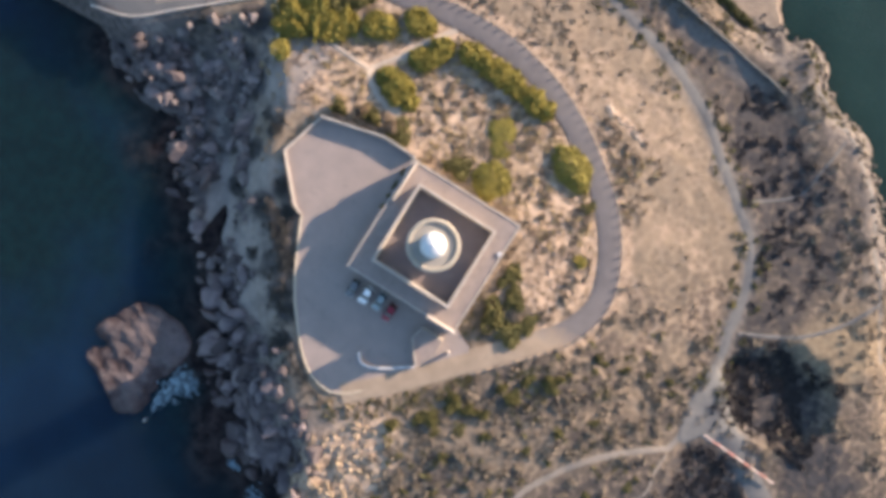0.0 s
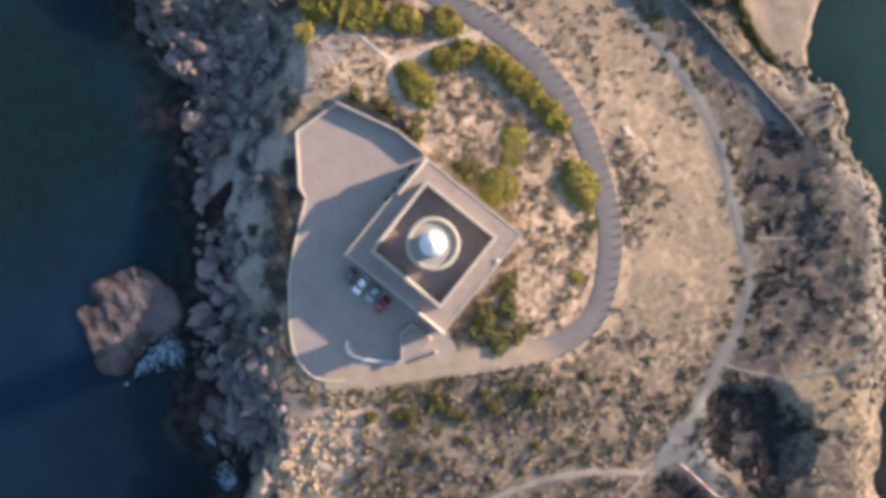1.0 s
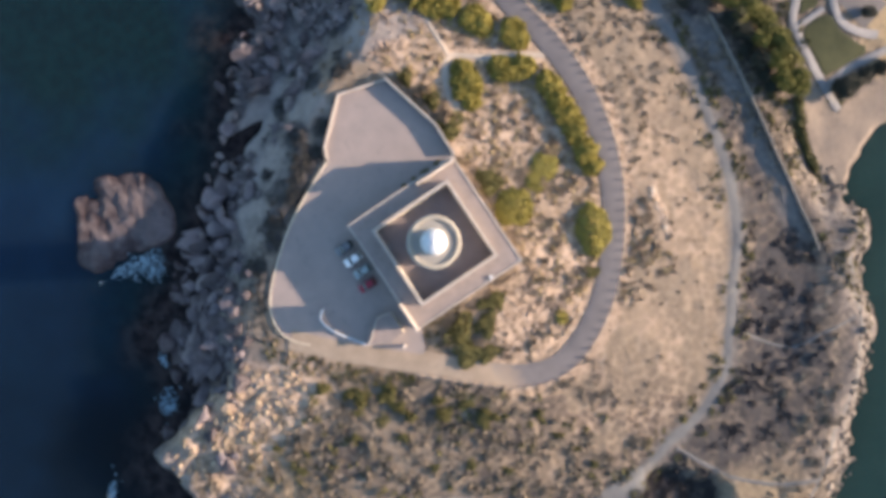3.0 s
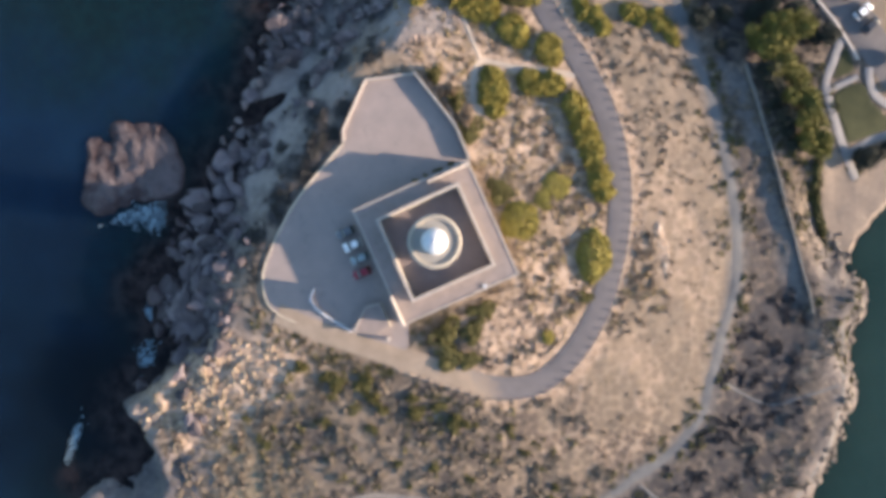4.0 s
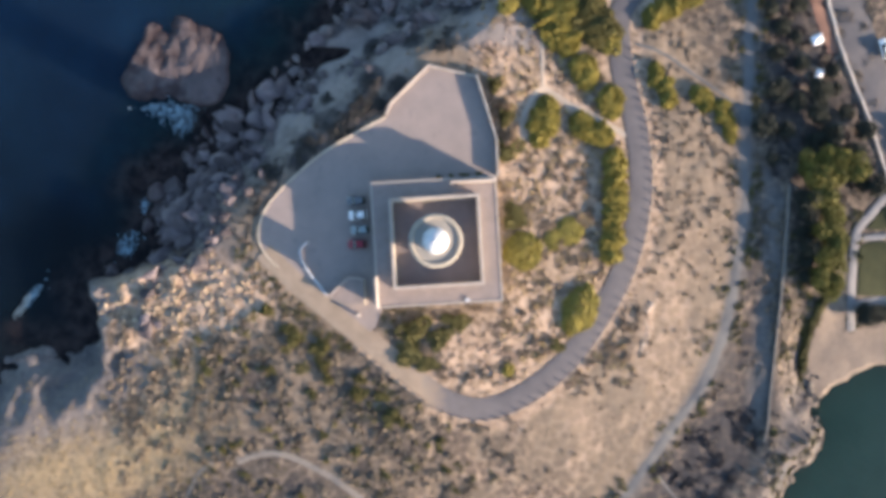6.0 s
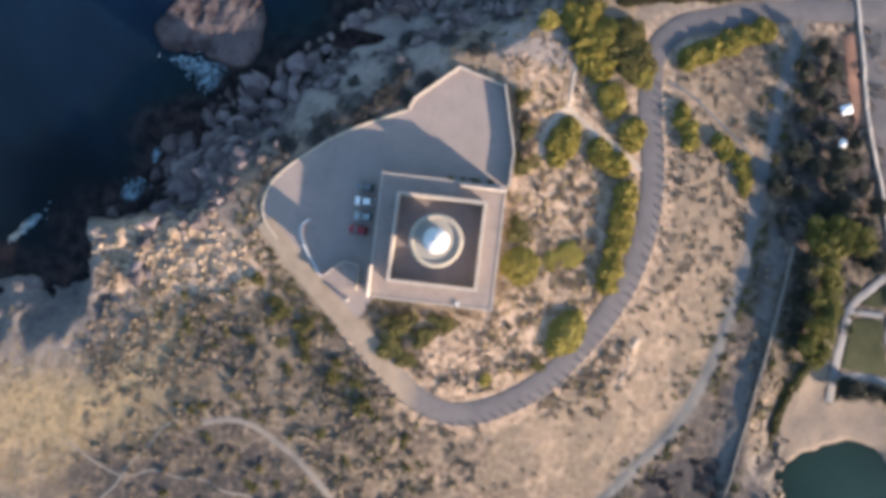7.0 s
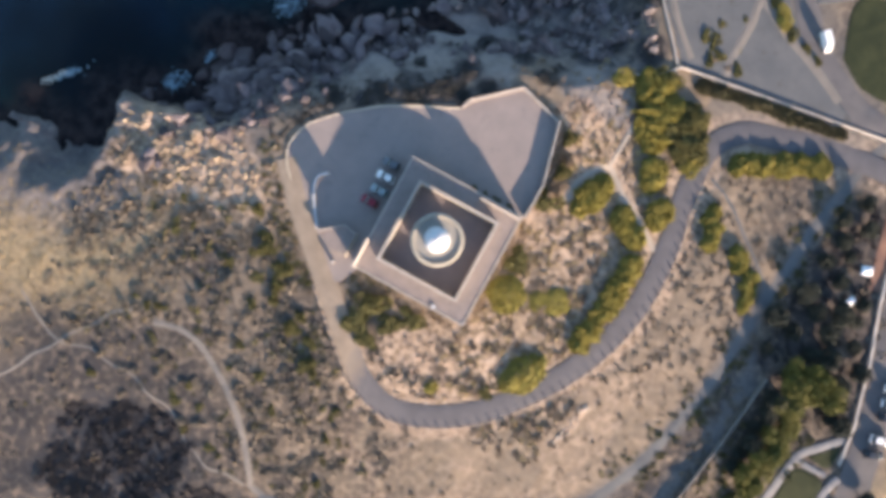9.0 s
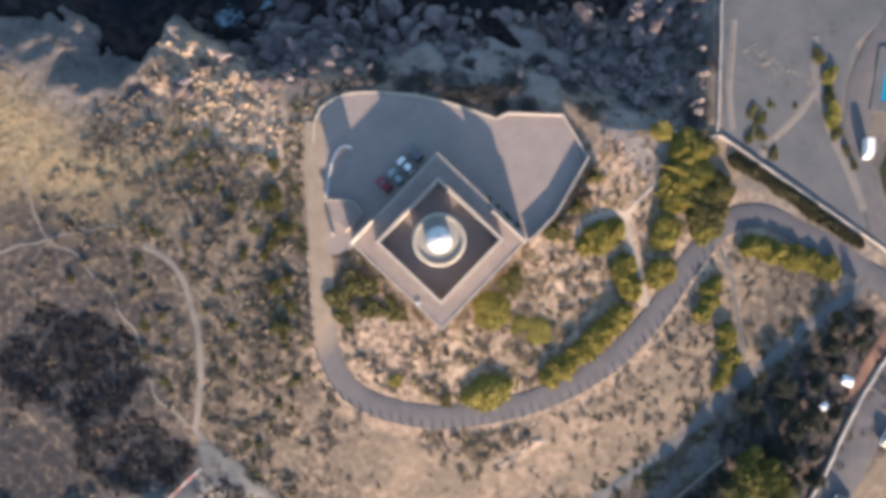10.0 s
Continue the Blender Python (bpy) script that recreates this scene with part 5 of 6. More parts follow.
trees, pines_and_shaded = [], []
for i in range(8):
    if i < 4:
        ob = thing("tree", pose(0, 0, 0), "broad tree with sunlit yellow-green crown beside the park", "tree", "grove trees")
    else:
        ob = thing("tree", pose(0, 0, 0), "dark blue-green tree on grey ground, pine tone also standing for shade", "tree", "grove trees")
    crown = link("crown", tree_mesh(60 + i, 2600, TREE if i < 4 else PINESHADE), ob)
    crown.matrix_local = Matrix.Translation((0, 0, 1.7)) @ Matrix.Diagonal((3.3, 3.3, 3.2, 1))
    link("trunk", TRUNK, ob)
    (trees if i < 4 else pines_and_shaded).append(ob)
TREES = [(81.2, 4.4), (84.0, 1.2), (81.6, -2.0), (84.0, -4.6), (81.4, -7.6), (83.4, -9.4), (80.9, -12.6), (82.2, -14.6),
         (79.0, 12.2), (80.6, 9.5), (83.2, 9.0), (86.2, 10.6), (88.8, 10.3), (83.8, 13.0)]
# first six carry the row's west-side shade in their colour; last two are added
PINES_AND_SHADED = [(77.6, 4.2), (78.4, 1.0), (77.4, -2.4), (78.4, -5.6), (77.2, -8.8), (78.2, -12.4), (91.0, 6.7), (93.4, 6.4), (89.9, 13.8), (92.2, 18.4), (70.9, 20.6), (75.0, 19.4), (72.6, 13.4), (77.8, 25.6), (85.7, 31.6), (74.2, 35.8), (73.6, 46.0), (78.8, 46.0), (84.4, 18.0), (79.2, 33.2),
         (75.8, 50.0), (73.4, 28.4), (88.4, 22.4), (82.0, 22.6), (78.6, 39.6), (82.0, 26.8), (86.0, 27.6), (75.6, 41.4), (80.6, 16.6), (92.0, -21.2), (94.6, -21.4), (97.6, -21.6), (100.8, -22.2), (104.0, -22.8), (104.6, -10.5), (106.0, -5.0)]
for kind, spots in ((trees, TREES), (pines_and_shaded, PINES_AND_SHADED)):
    for i, (x, y) in enumerate(spots):
        s = rng.uniform(0.8, 1.1) if kind is trees else rng.uniform(0.5, 0.9)
        m = Matrix.Translation((x, y, float(gz(x, y)) - 0.1)) @ Matrix.Rotation(rng.uniform(0, 6.28), 4, "Z") @ Matrix.Diagonal((s, s, s * rng.uniform(0.8, 1.1), 1))
        if i < 4:
            kind[i].matrix_world = m
        else:
            copy_thing(kind[i % 4], m @ Matrix.Diagonal([1 / q for q in kind[i % 4].scale] + [1]))

for x, y in ((33.4, 62.4), (31.9, 64.0), (32.6, 66.2), (36.9, 62.6), (37.4, 64.6), (36.4, 67.0), (30.8, 70.2), (34.6, 73.0), (40.8, 77.4), (36.6, 81.4)):
    put_bush("dry" if rng.random() < 0.4 else "dark", x + rng.uniform(-0.5, 0.5), y + rng.uniform(-0.5, 0.5), rng.uniform(0.5, 1.1), rng.uniform(0.6, 1.4), rng.uniform(0.3, 0.6), rng.uniform(0, 360))

# low growth, too much to count
AVOID = [(smooth_line(ROAD, 2), 3.2), (smooth_line(TRACK, 2), 2.0), (smooth_line(PATH_SOUTH, 2), 1.4), (smooth_line(FOOT_A, 2), 1.0), (smooth_line(FOOT_B, 2), 0.8), (smooth_line(FOOT_C, 2), 0.9)]


def scrub_shade_at(x, y):
    i = np.clip(np.searchsorted(axis, x) - 1, 0, len(axis) - 1)
    j = np.clip(np.searchsorted(axis, y) - 1, 0, len(axis) - 1)
    return scrub_shade[i, j]


def scatter(n, x0, x1, y0, y1, seed, clump=0.0, size=6.0, bare=0.97):
    rs = np.random.RandomState(seed)
    x, y = rs.uniform(x0, x1, n), rs.uniform(y0, y1, n)
    keep = (shore(x, y) > 5) & ~inside(x, y, TERRACE) & (np.maximum(abs(x), abs(y)) > 13.2) & ~inside(x, y, LOT_AREA) & ~inside(x, y, BEACH) & ~inside(x, y, PARK)
    for line, w in AVOID:
        keep &= seg_dist(x, y, line) > w
    keep &= rs.rand(n) > bare * np.interp(scrub_shade_at(x, y), (0, 0.6), (0, 1))
    if clump:
        keep &= fbm(x, y, size) > clump
    return x[keep], y[keep]


def tufts(name, xs, ys, lo, hi, mat, label, seed, sprays=18, spray=0.36, tall=0.22):
    rs = np.random.RandomState(seed)
    n = len(xs)
    r = lo + (hi - lo) * rs.uniform(0, 1, n) ** 1.8
    k = np.repeat(np.arange(n), sprays)
    d = rs.normal(size=(n * sprays, 3))
    d /= np.linalg.norm(d, axis=1)[:, None]
    d *= rs.uniform(0.55, 1.0, n * sprays)[:, None]
    p = np.column_stack([xs[k] + d[:, 0] * r[k], ys[k] + d[:, 1] * r[k], gz(xs[k], ys[k]) + np.abs(d[:, 2]) * r[k] * tall])
    v, f = leaf_cloud(rs, p, spray * r[k])
    ob = link(name, mesh_of(name, v.tolist(), f.tolist(), mat))
    return tagged(ob, label, "scrub", kind="stuff")


def both(*sets):
    return np.concatenate([s[0] for s in sets]), np.concatenate([s[1] for s in sets])


field = both(scatter(560, 12, 72, -64, 34, 1), scatter(250, 40, 70, -10, 34, 61, 0.42, 5.0))
tufts("field_scrub", *field, 0.24, 0.72, BROWNBUSH, "scattered low brown scrub on the dry field", 2, 22, 0.34, 0.6)
dry_x, dry_y = scatter(1500, 12, 40, -32, 52, 51, 0.4, 3.0)
near_loop = (np.hypot(dry_x, dry_y) < 56) & (dry_x + 0.2 * dry_y < 44)
tufts("garden_straw", dry_x[near_loop], dry_y[near_loop], 0.3, 0.95, STRAW, "straw-coloured dry brush between the hedges", 52, tall=0.4)
inner = scatter(1500, -5, 42, -34, 46, 3, 0.36, 4.0)
tufts("garden_scrub", *inner, 0.3, 1.0, DRYBUSH, "dry brown brush inside the road's loop", 4, tall=0.32)
ux, uy = scatter(900, 42, 70, -20, 48, 5, 0.34, 3.5)
thin = np.random.RandomState(6).rand(len(ux)) < step01(uy, -16, 14)
ux, uy = ux[thin], uy[thin]
half = np.arange(len(ux)) % 2 == 0
tufts("upper_scrub", ux[half], uy[half], 0.35, 0.95, GREYBUSH, "grey-brown scrub near the hedges", 6)
tufts("upper_brush", ux[~half], uy[~half], 0.3, 0.9, DRYBUSH, "brown dry brush near the hedges", 16)
southern = scatter(2600, -72, 14, -95, -12, 7, 0.42, 9.0)
tufts("south_scrub", *southern, 0.5, 1.5, GREYBUSH, "dense grey-green scrub on the southern slope", 8)
olive = scatter(800, -62, 10, -75, -12, 9, 0.5, 7.0)
tufts("olive_scrub", *olive, 0.4, 1.2, BUSH, "olive-green low shrubs on the southern slope", 10)
straw = scatter(3200, -115, -44, -64, -10, 11)
tufts("straw_grass", *straw, 0.2, 0.6, STRAW, "straw-coloured dry grass tufts", 12, 10)
east = both(scatter(4200, 40, 96, -80, 60, 13, 0.42, 6.0), scatter(900, 8, 60, -110, -62, 14, 0.42, 8.0))
track_side = inside(east[0], east[1], TRACK[1:] + [(-12, -112), (60, -112), (100, -40), (100, 60)])
east = east[0][track_side], east[1][track_side]
tufts("east_scrub", *east, 0.4, 1.3, GREYBUSH, "dense grey scrub beyond the gravel track", 15)
tl = smooth_line(TRACK[2:], 0.5)
rs = np.random.RandomState(41)
pick = rs.randint(0, len(tl), 480)
side = np.where(rs.rand(480) < 0.62, 1.0, -1.0)
verge = tl[pick] + normals_of(tl)[pick] * (side * (1.3 + 2.8 * rs.rand(480) ** 1.6))[:, None]
verge = verge[fbm(verge[:, 0], verge[:, 1], 5.0) > 0.42]
tufts("verge_scrub", verge[:, 0], verge[:, 1], 0.35, 1.05, BUSH, "dark olive scrub along the verges of the track", 42, tall=0.4)
cx2, cy2 = rs.uniform(50, 92, 1700), rs.uniform(-92, 2, 1700)
lw = smooth_line(LONG_WALL, 2)
along = np.interp(cy2, lw[::-1, 1], lw[::-1, 0])
ok = (cx2 > along + 0.8) & (shore(cx2, cy2) > 1.5) & ~inside(cx2, cy2, BEACH) & (fbm(cx2, cy2, 4.0) > 0.46)
tufts("coast_scrub", cx2[ok], cy2[ok], 0.35, 1.2, BUSH, "dark olive scrub on the strip above the bay", 43, tall=0.4)
rim_line = smooth_line([(-9.5, 29.5), (-18.6, 24.4), (-25.2, 20.8), (-31.4, 15.8), (-36.0, 11.2), (-38.6, 4.0), (-37.4, -1.8), (-30, -8.6), (-19, -20.5)], 0.5)
rs = np.random.RandomState(31)
pick = rs.randint(0, len(rim_line), 700)
rim = rim_line[pick] + normals_of(rim_line)[pick] * (-0.2 - 4.5 * rs.rand(700, 1) ** 1.5)
sea_side = (-rim[:, 0] + 0.75 * rim[:, 1] > 20) & (rim[:, 1] > 3)
shy = rim[sea_side & ~inside(rim[:, 0], rim[:, 1], TERRACE)]
rim = rim[~sea_side]
rim = rim[~inside(rim[:, 0], rim[:, 1], TERRACE) & (seg_dist(rim[:, 0], rim[:, 1], road_line) > 3)]
tufts("terrace_edge_brush", rim[::2, 0], rim[::2, 1], 0.3, 0.95, DRYBUSH, "dry brown brush under the terrace edge", 32)
tufts("terrace_edge_shrubs", rim[1::2, 0], rim[1::2, 1], 0.3, 1.0, BUSH, "olive shrubs under the terrace edge", 33)
DARKBUSH = leafy("dark_scrub", (0.035, 0.035, 0.032), (0.09, 0.085, 0.075))
nx, ny = scatter(5000, -40, 26, 8, 70, 16, 0.55, 6.0, 0.0)
north = nx[-nx + 0.75 * ny > 21], ny[-nx + 0.75 * ny > 21]
spot_x = np.concatenate([rs.normal(cx, 0.5 * cr, int(14 * cr)) for cx, cy, cr in DARK_SPOTS])
spot_y = np.concatenate([rs.normal(cy, 0.45 * cr, int(14 * cr)) for cx, cy, cr in DARK_SPOTS])
out = ~inside(spot_x, spot_y, TERRACE)
bare = slab(*north) < 0.5
north = both((north[0][bare], north[1][bare]), (shy[::2, 0], shy[::2, 1]), (spot_x[out], spot_y[out]))
tufts("slope_scrub", *north, 0.35, 0.9, DARKBUSH, "dark scrub in dense patches on the seaward slope", 17, tall=0.16)
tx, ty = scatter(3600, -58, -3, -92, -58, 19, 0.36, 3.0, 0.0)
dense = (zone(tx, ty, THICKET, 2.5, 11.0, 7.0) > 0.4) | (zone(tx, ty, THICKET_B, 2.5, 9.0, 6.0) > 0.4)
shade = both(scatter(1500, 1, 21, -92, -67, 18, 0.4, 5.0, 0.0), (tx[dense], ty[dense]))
# in the grove these near-black tufts also stand in for tree shade
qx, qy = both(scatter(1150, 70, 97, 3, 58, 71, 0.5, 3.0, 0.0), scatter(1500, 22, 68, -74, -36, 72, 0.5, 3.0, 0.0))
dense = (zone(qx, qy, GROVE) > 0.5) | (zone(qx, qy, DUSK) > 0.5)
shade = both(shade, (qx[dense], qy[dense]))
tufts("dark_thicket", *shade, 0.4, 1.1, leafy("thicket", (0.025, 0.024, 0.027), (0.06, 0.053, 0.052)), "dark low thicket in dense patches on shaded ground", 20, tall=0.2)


# ---- rocks ----
def rock_mesh(seed, mat, squash=0.7):
    bm = bmesh.new()
    bmesh.ops.create_icosphere(bm, subdivisions=2, radius=1.0)
    rs = random.Random(seed)
    off = Vector((rs.uniform(0, 50), rs.uniform(0, 50), rs.uniform(0, 50)))
    for v in bm.verts:
        d = v.co.normalized()
        q = 0.62 + 0.7 * (noise.noise(d * 1.1 + off) * 0.5 + 0.5) + 0.22 * noise.noise(d * 3.1 + off)
        v.co = d * q
        v.co.z *= squash
    for k in range(11):
        nrm = Vector((rs.uniform(-1, 1), rs.uniform(-1, 1), rs.uniform(-0.2, 1))).normalized()
        lim = rs.uniform(0.3, 0.62)
        for v in bm.verts:
            over = v.co.dot(nrm) - lim
            if over > 0:
                v.co -= nrm * over
    me = bpy.data.meshes.new("boulder")
    bm.to_mesh(me)
    bm.free()
    me.materials.append(mat)
    return me


grey_rocks = [rock_mesh(100 + i, STONE) for i in range(7)]
lime_rocks = [rock_mesh(120 + i, LIMESTONE, 0.6) for i in range(4)]
pink_rocks = [rock_mesh(140 + i, PINKSTONE, 0.6) for i in range(3)]
count = 0
west_line = smooth_line([p for p in COAST_WEST if -90 < p[1] < 120 and p[0] > -100], 1.0)
wn2 = normals_of(west_line)
while count < 290:
    i = rng.randrange(len(west_line))
    px, py = west_line[i] + wn2[i] * rng.triangular(-2.5, 15, 4)
    if inside(np.array(px), np.array(py), TERRACE) or py > 80 or inside(np.array(px), np.array(py), LOT_AREA):
        continue
    if slab(np.array(px), np.array(py)) > 0.4 or (py > 36 and rng.random() < 0.4) or (px < -64 and py < -2) or seg_dist(np.array([px]), np.array([py]), np.array([(26.4, 57.6), (20.4, 64.6), (13.2, 73.0), (7.0, 80.6)]))[0] < 3.5:
        continue
    s = 0.9 + 4.0 * rng.random() ** 2.3
    ob = link("boulder", rng.choice(grey_rocks if rng.random() < 0.85 else pink_rocks))
    z = max(float(gz(px, py)), SEA_Z - 0.3)
    ob.matrix_world = pose(px, py, z + 0.15 * s, rng.uniform(-25, 25), rng.uniform(-25, 25), rng.uniform(0, 360)) @ Matrix.Diagonal((s, s * rng.uniform(0.42, 0.9), s * rng.uniform(0.4, 0.7), 1))
    tagged(ob, "weathered grey boulder on the rocky shore", "boulder", "shore boulders")
    count += 1
for px, py, s in ((-44.6, 28.9, 5.2), (-42.7, 20.8, 4.2), (-49.6, 11.0, 4.6), (-54.9, 3.3, 3.8), (-51.5, 8.0, 3.0), (-48.2, 17.0, 3.8), (-42.5, 14.0, 3.4), (-38.3, 18.7, 3.0), (-58.2, 15.0, 3.8),
                  (-61.6, 9.3, 3.6), (-37.1, 22.0, 2.8), (-52.6, 20.0, 3.2), (-46.0, 24.6, 3.0), (-56.6, 9.4, 3.0), (-53.0, 14.6, 2.8), (-60.0, 4.0, 3.0), (-47.0, 7.4, 3.0), (-41.0, 26.0, 2.6), (-35.6, 27.6, 2.6),
                  (-9.8, 58.3, 3.6), (-20.9, 56.0, 3.2), (-3.9, 67.0, 2.8), (0.5, 53.1, 2.8), (-6.2, 57.8, 2.6), (11.5, 55.6, 2.4), (3.8, 72.2, 2.8), (7.6, 62.0, 2.4), (-1.0, 60.6, 2.2)):
    ob = link("boulder", rng.choice(grey_rocks))
    z = max(float(gz(px, py)), SEA_Z - 0.3)
    ob.matrix_world = pose(px, py, z + 0.1 * s, rng.uniform(-18, 18), rng.uniform(-18, 18), rng.uniform(0, 360)) @ Matrix.Diagonal((s, s * rng.uniform(0.65, 0.95), s * rng.uniform(0.4, 0.6), 1))
    tagged(ob, "large flat-topped grey boulder on the dark rocky shore", "boulder", "shore boulders")
HEAP = [(-60, 6), (-50, 22), (-40, 26), (-34, 18.5), (-38, 12), (-41, 5), (-46, 1), (-54, 0)]
heaped = 0
while heaped < 60:
    px, py = rng.uniform(-60, -33), rng.uniform(0, 27)
    if not inside(np.array(px), np.array(py), HEAP) or slab(np.array(px), np.array(py)) > 0.4:
        continue
    s = rng.uniform(1.2, 2.9)
    ob = link("boulder", rng.choice(grey_rocks if rng.random() < 0.75 else pink_rocks))
    ob.matrix_world = pose(px, py, max(float(gz(px, py)), SEA_Z - 0.3) + 0.12 * s, rng.uniform(-30, 30), rng.uniform(-30, 30), rng.uniform(0, 360)) @ Matrix.Diagonal((s, s * rng.uniform(0.5, 0.9), s * rng.uniform(0.4, 0.7), 1))
    tagged(ob, "broken grey boulder heaped below the terrace wall", "boulder", "shore boulders")
    heaped += 1
for k in range(12):
    px, py = rng.gauss(-57, 9), rng.gauss(-7, 3.0)
    if shore(np.array(px), np.array(py)) < 1.5 or px > -40 or px < -68:
        continue
    s = rng.uniform(0.4, 1.2)
    ob = link("boulder", rng.choice(lime_rocks))
    ob.matrix_world = pose(px, py, float(gz(px, py)) + 0.1, rng.uniform(-20, 20), rng.uniform(-20, 20), rng.uniform(0, 360)) @ Matrix.Diagonal((s, s * 0.8, s * 0.7, 1))
    tagged(ob, "pale sunlit limestone block on the bluff", "boulder", "bluff boulders")


def rubble(name, xs, ys, lo, hi, mats, label, seed, sink=0.25):
    """Small angular stones, too many to count, as one mesh."""
    rs = np.random.RandomState(seed)
    bm = bmesh.new()
    bmesh.ops.create_icosphere(bm, subdivisions=1, radius=1.0)
    base = np.array([v.co[:] for v in bm.verts])
    tri = np.array([[v.index for v in f.verts] for f in bm.faces])
    bm.free()
    V, Fc = [], []
    for i, (x, y) in enumerate(zip(xs, ys)):
        r = lo + (hi - lo) * rs.rand() ** 2.2
        p = base * (0.75 + 0.45 * rs.rand(len(base), 1))
        for k in range(3):
            n = rs.normal(size=3)
            n /= np.linalg.norm(n)
            over = np.maximum(p @ n - rs.uniform(0.22, 0.5), 0)
            p = p - over[:, None] * n
        a = rs.uniform(0, 6.28)
        p = p * (r, r * rs.uniform(0.5, 1.0), r * rs.uniform(0.4, 0.8))
        p = p @ np.array([[math.cos(a), math.sin(a), 0], [-math.sin(a), math.cos(a), 0], [0, 0, 1]])
        Fc.append(tri + len(base) * i)
        V.append(p + (x, y, max(float(gz(x, y)), SEA_Z - 0.2) + r * sink))
    ob = link(name, mesh_of(name, np.concatenate(V).tolist(), np.concatenate(Fc).tolist(), mats))
    return tagged(ob, label, "rubble", kind="stuff")


rs = np.random.RandomState(21)
rx, ry = rs.uniform(-70, 24, 9000), rs.uniform(-4, 78, 9000)
rd2 = shore(rx, ry)
ok = (rd2 > 0.3 - 2.5 * (rs.rand(9000) < 0.2)) & (rd2 < np.where(ry > 50, 26, 15)) & ~inside(rx, ry, TERRACE) & ~inside(rx, ry, LOT_AREA) & (fbm(rx, ry, 8.0) > np.where(ry > 44, 0.4, 0.42 + 0.012 * np.maximum(rd2, 0))) & (rs.rand(9000) < np.where(ry > 34, 0.75, 0.2))
ok &= seg_dist(rx, ry, np.array([(15.4, 49.5), (26.4, 57.6), (20.4, 64.6), (13.2, 73.0), (7.0, 80.6)])) > 3.0
rubble("shore_rubble", rx[ok & (slab(rx, ry) < 0.5)], ry[ok & (slab(rx, ry) < 0.5)], 0.35, 2.0, leafy("rubble_stone", (0.045, 0.038, 0.041), (0.21, 0.183, 0.18)), "broken grey rocks heaped along the shore", 22)
bx, by = rs.normal(-56, 10, 620), rs.normal(-7.5, 4.2, 620)
ok = (shore(bx, by) > 1.0) & (bx < -35)
rubble("bluff_rubble", bx[ok], by[ok], 0.15, 0.8, leafy("bluff_stone", (0.155, 0.118, 0.08), (0.41, 0.325, 0.225)), "broken pale limestone along the bluff", 23)
gx2, gy2 = np.concatenate([rs.normal(12, 5.5, 190), rs.normal(14, 2.6, 90)]), np.concatenate([rs.normal(-24, 3.2, 190), rs.normal(39, 2.2, 90)])
ok = (seg_dist(gx2, gy2, road_line) > 3) & (np.maximum(abs(gx2), abs(gy2)) > 14) & ~inside(gx2, gy2, TERRACE)
rubble("garden_rubble", gx2[ok], gy2[ok], 0.12, 0.5, leafy("ruddy_rubble", (0.24, 0.17, 0.125), (0.48, 0.36, 0.28)), "loose ruddy stones on bare soil", 24)

east_line = smooth_line([p for p in COAST_EAST if 20 < p[0] < 90 and -110 < p[1] < -36], 0.5)
pick = rs.randint(0, len(east_line), 420)
bay = east_line[pick] + normals_of(east_line)[pick] * rs.triangular(-1.5, 1.5, 7, 420)[:, None]
bay = bay[shore(bay[:, 0], bay[:, 1]) > -1.6]
rubble("bay_rubble", bay[:, 0], bay[:, 1], 0.2, 1.3, leafy("bay_stone", (0.06, 0.052, 0.046), (0.26, 0.22, 0.18)), "broken tan rocks along the edge of the bay", 27)
tt = rs.rand(160)
rubble("lot_rubble", 20 + 13 * tt + rs.normal(0, 1.0, 160), 75.5 + 3.8 * tt + rs.normal(0, 0.9, 160), 0.12, 0.42, leafy("heap_stone", (0.20, 0.165, 0.135), (0.36, 0.30, 0.25)), "heaped pale rubble across the gravel lot", 26)
tt = rs.rand(70)
rubble("field_stones", 44.2 - 2.0 * tt + rs.normal(0, 0.5, 70), -15 - 11 * tt, 0.15, 0.55, leafy("pale_stone", (0.40, 0.33, 0.26), (0.62, 0.52, 0.43)), "pale loose stones in a streak across the field", 25)


def islet(name, poly, top, label, seed):
    """A low sea rock that follows its plan and rises in worn ledges."""
    edge = smooth_line(list(poly) + [poly[0]], 1.0)[:-1]
    c = edge.mean(0)
    verts, faces, n, rings = [], [], len(edge), 16
    for r in range(rings + 1):
        f = 1 - r / rings
        p = c + (edge - c) * f + (0.9 * (fbm(edge[:, 0] + r, edge[:, 1], 2.5) - 0.5))[:, None]
        z = SEA_Z - 0.5 + top * (1 - f ** 20) * (0.55 + 0.7 * fbm(p[:, 0] + seed, p[:, 1], 6.0)) + 1.1 * (fbm(p[:, 0], p[:, 1] + seed, 2.2) - 0.5) + 0.8 * (fbm(p[:, 0] + 40, p[:, 1], 9.0, 2) - 0.5)
        verts += np.column_stack([p, z]).tolist()
    for r in range(rings):
        for i in range(n):
            faces.append((r * n + i, r * n + (i + 1) % n, (r + 1) * n + (i + 1) % n, (r + 1) * n + i))
    return tagged(link(name, mesh_of(name, verts, faces, PINKSTONE)), label, "rock")


islet("sea_rock", [(-58.8, 54.4), (-54.3, 54.6), (-49.2, 52.0), (-44.6, 48.2), (-43.8, 41.5), (-45.4, 35.4), (-49.4, 33.2), (-55.8, 34.6), (-61.2, 35.2), (-66.8, 36.0), (-69.0, 40.5), (-65.2, 46.5), (-62.6, 52.2)], 1.15, "large ruddy-grey sea rock washed by the waves", 4)

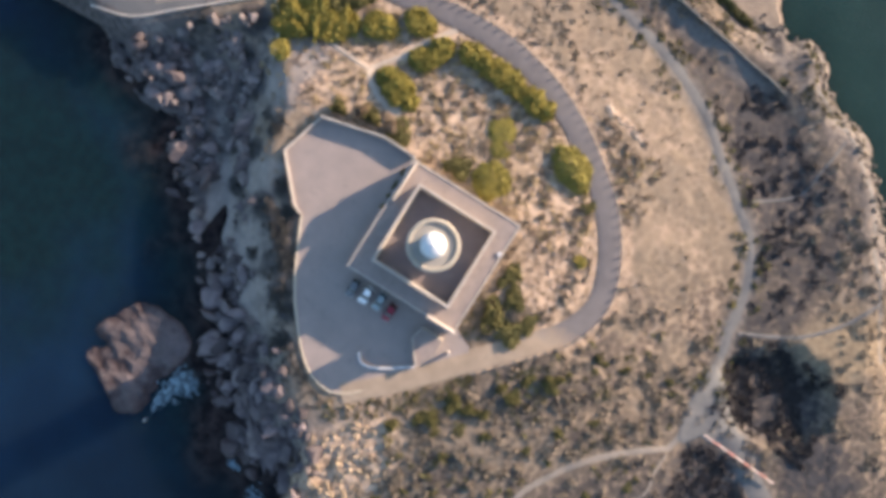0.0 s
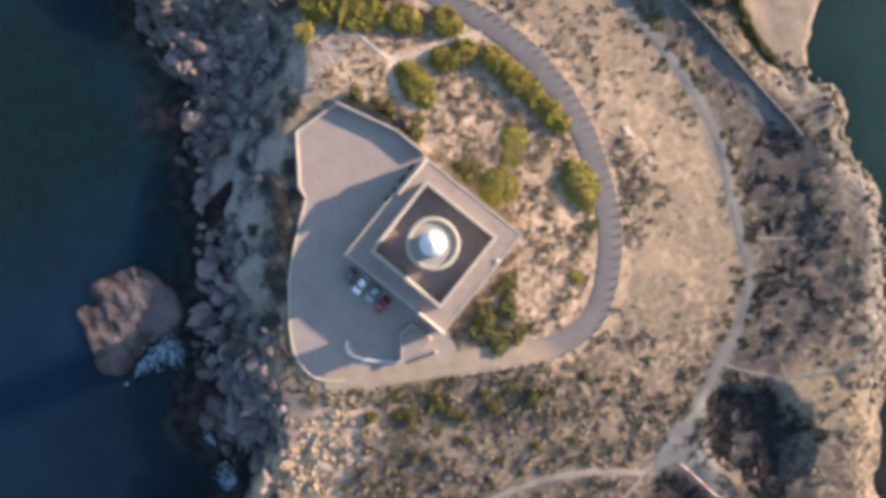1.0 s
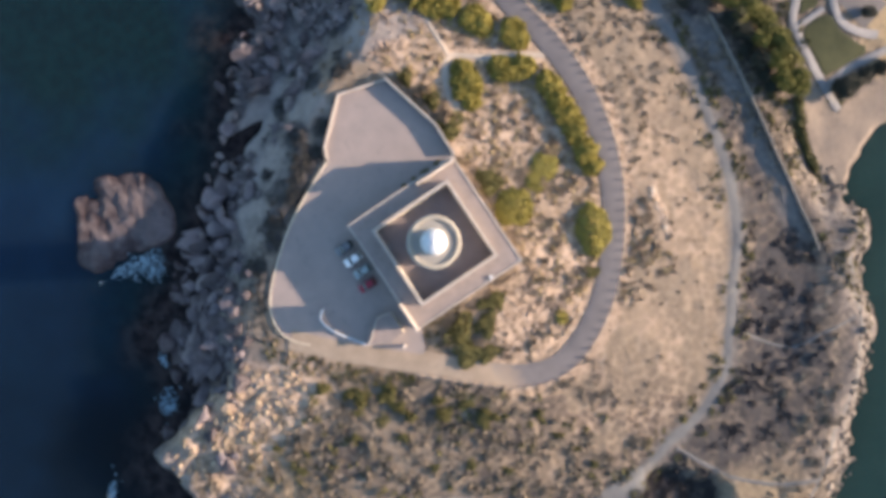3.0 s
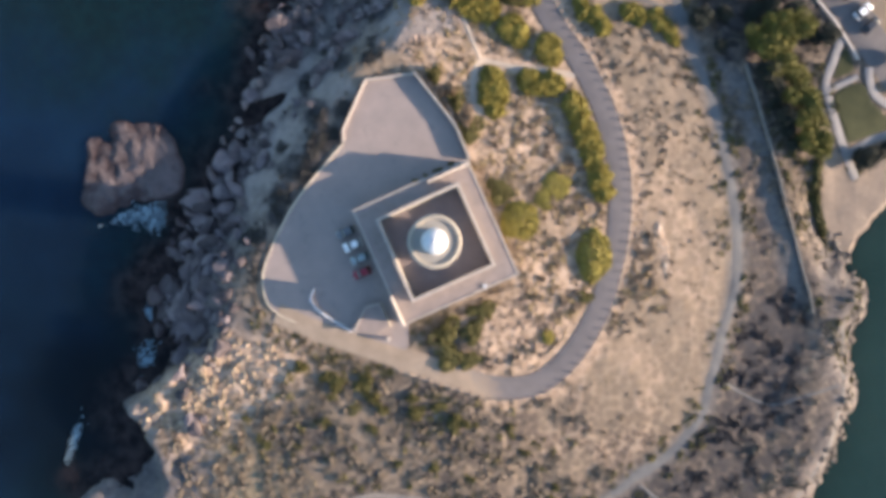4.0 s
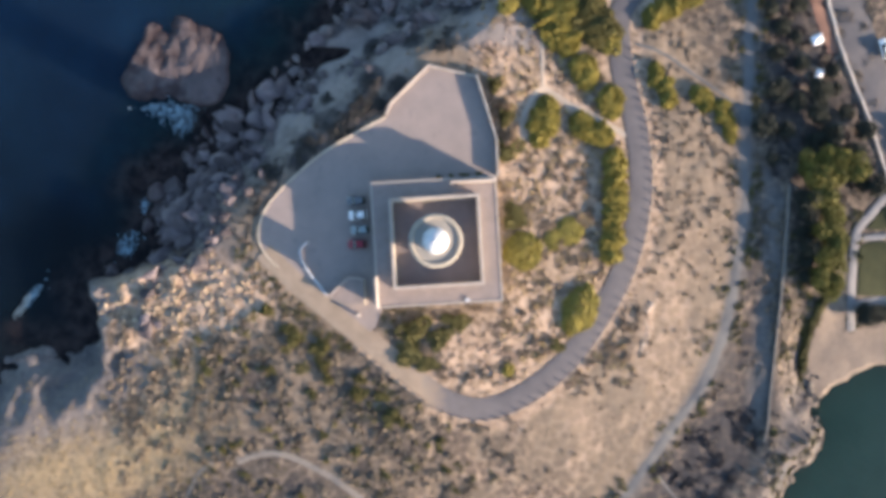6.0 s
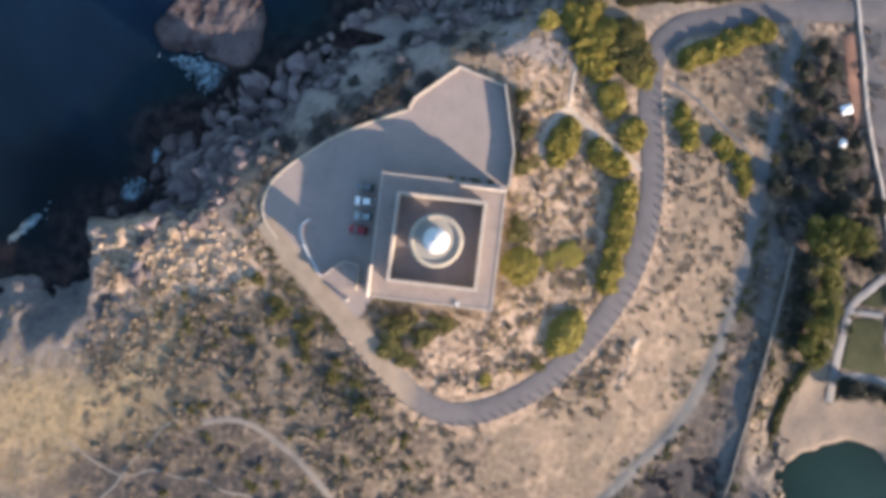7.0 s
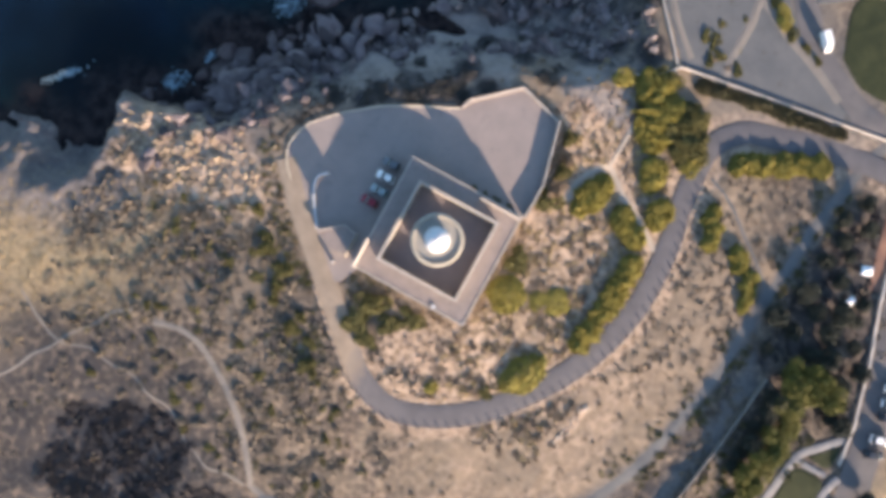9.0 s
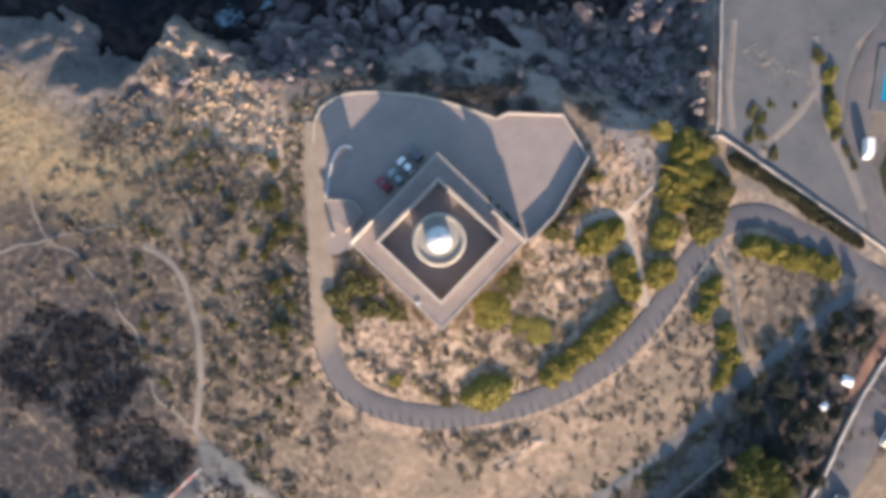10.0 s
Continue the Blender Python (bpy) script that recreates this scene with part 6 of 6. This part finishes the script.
foam_v, foam_f = [], []
rs = np.random.RandomState(3)
for cx, cy, rx, ry, rot, n in ((-57.0, 32.6, 5.0, 1.9, 0.0, 190), (-55.4, 29.4, 2.6, 2.0, 0.4, 70), (-69.2, 3.6, 3.0, 1.9, 0.9, 110), (-91.6, -7.0, 4.4, 0.9, 0.82, 110), (-62, 34.0, 3.0, 0.8, 0.1, 40), (-65.0, 12, 1.6, 0.8, 1.2, 30)):
    for k in range(2 * n):
        u, v = rs.normal(size=2) * 0.5
        x, y = cx + u * rx * math.cos(rot) - v * ry * math.sin(rot), cy + u * rx * math.sin(rot) + v * ry * math.cos(rot)
        a, s = rs.uniform(0, 6.28), 0.08 + 0.3 * rs.rand() ** 2
        base = len(foam_v)
        for q in range(6):
            t = a + q * math.pi / 3
            foam_v.append((x + s * rs.uniform(0.5, 1.3) * math.cos(t), y + 0.7 * s * rs.uniform(0.5, 1.3) * math.sin(t), SEA_Z + 0.03 + 0.05 * rs.rand()))
        foam_f.append(tuple(range(base, base + 6)))
tagged(link("foam", mesh_of("foam", foam_v, foam_f, FOAM)), "white foam breaking round the sea rocks", "foam", kind="stuff")

# ---- the pool beyond the side road ----
pz = float(gz(46.4, 92)) + 0.25
pool = thing("swimming_pool", pose(46.4, 92.0, pz, 0, 0, -55), "bright blue swimming pool with a pale surround", "pool")
for x0, x1, y0, y1 in ((-7, 7, 2.0, 4.0), (-7, 7, -4.0, -2.0), (-7, -4.6, -2, 2), (4.6, 7, -2, 2)):
    part("surround", box(bmesh.new(), x0, x1, y0, y1, -0.8, 0.12, 0.03), LOT, pool)
part("water", box(bmesh.new(), -4.6, 4.6, -2.0, 2.0, -0.8, 0.02), POOLBLUE, pool)

# ---- the long barrier at the fork ----
rail = thing("barrier", pose(0, 0, 0), "long red and white banded pole barrier beside the fork", "barrier")
ends = Vector((-3.8, -69.9, float(gz(-3.8, -69.9)) + 0.9)), Vector((-4.7, -88.0, float(gz(-4.7, -88.0)) + 0.9))
REDBAND, PALEBAND = plain("faded_red_paint", (0.34, 0.13, 0.11), 0.6), plain("faded_white_paint", (0.45, 0.36, 0.33), 0.6)
whole = (ends[1] - ends[0]).length
for k in range(9):
    bm = lathe(bmesh.new(), [(0.16, whole * k / 9), (0.16, whole * (k + 1) / 9)], 10)
    bm.transform(look(ends[0], ends[1]) @ pose(0, 0, 0, 180, 0, 0))
    part("pole_band", bm, REDBAND if k % 2 else PALEBAND, rail)
for t in (0.02, 0.34, 0.66, 0.98):
    p = ends[0].lerp(ends[1], t)
    part("post", box(bmesh.new(), p.x - 0.09, p.x + 0.09, p.y - 0.09, p.y + 0.09, p.z - 2.0, p.z - 0.12, 0.02), METAL, rail)
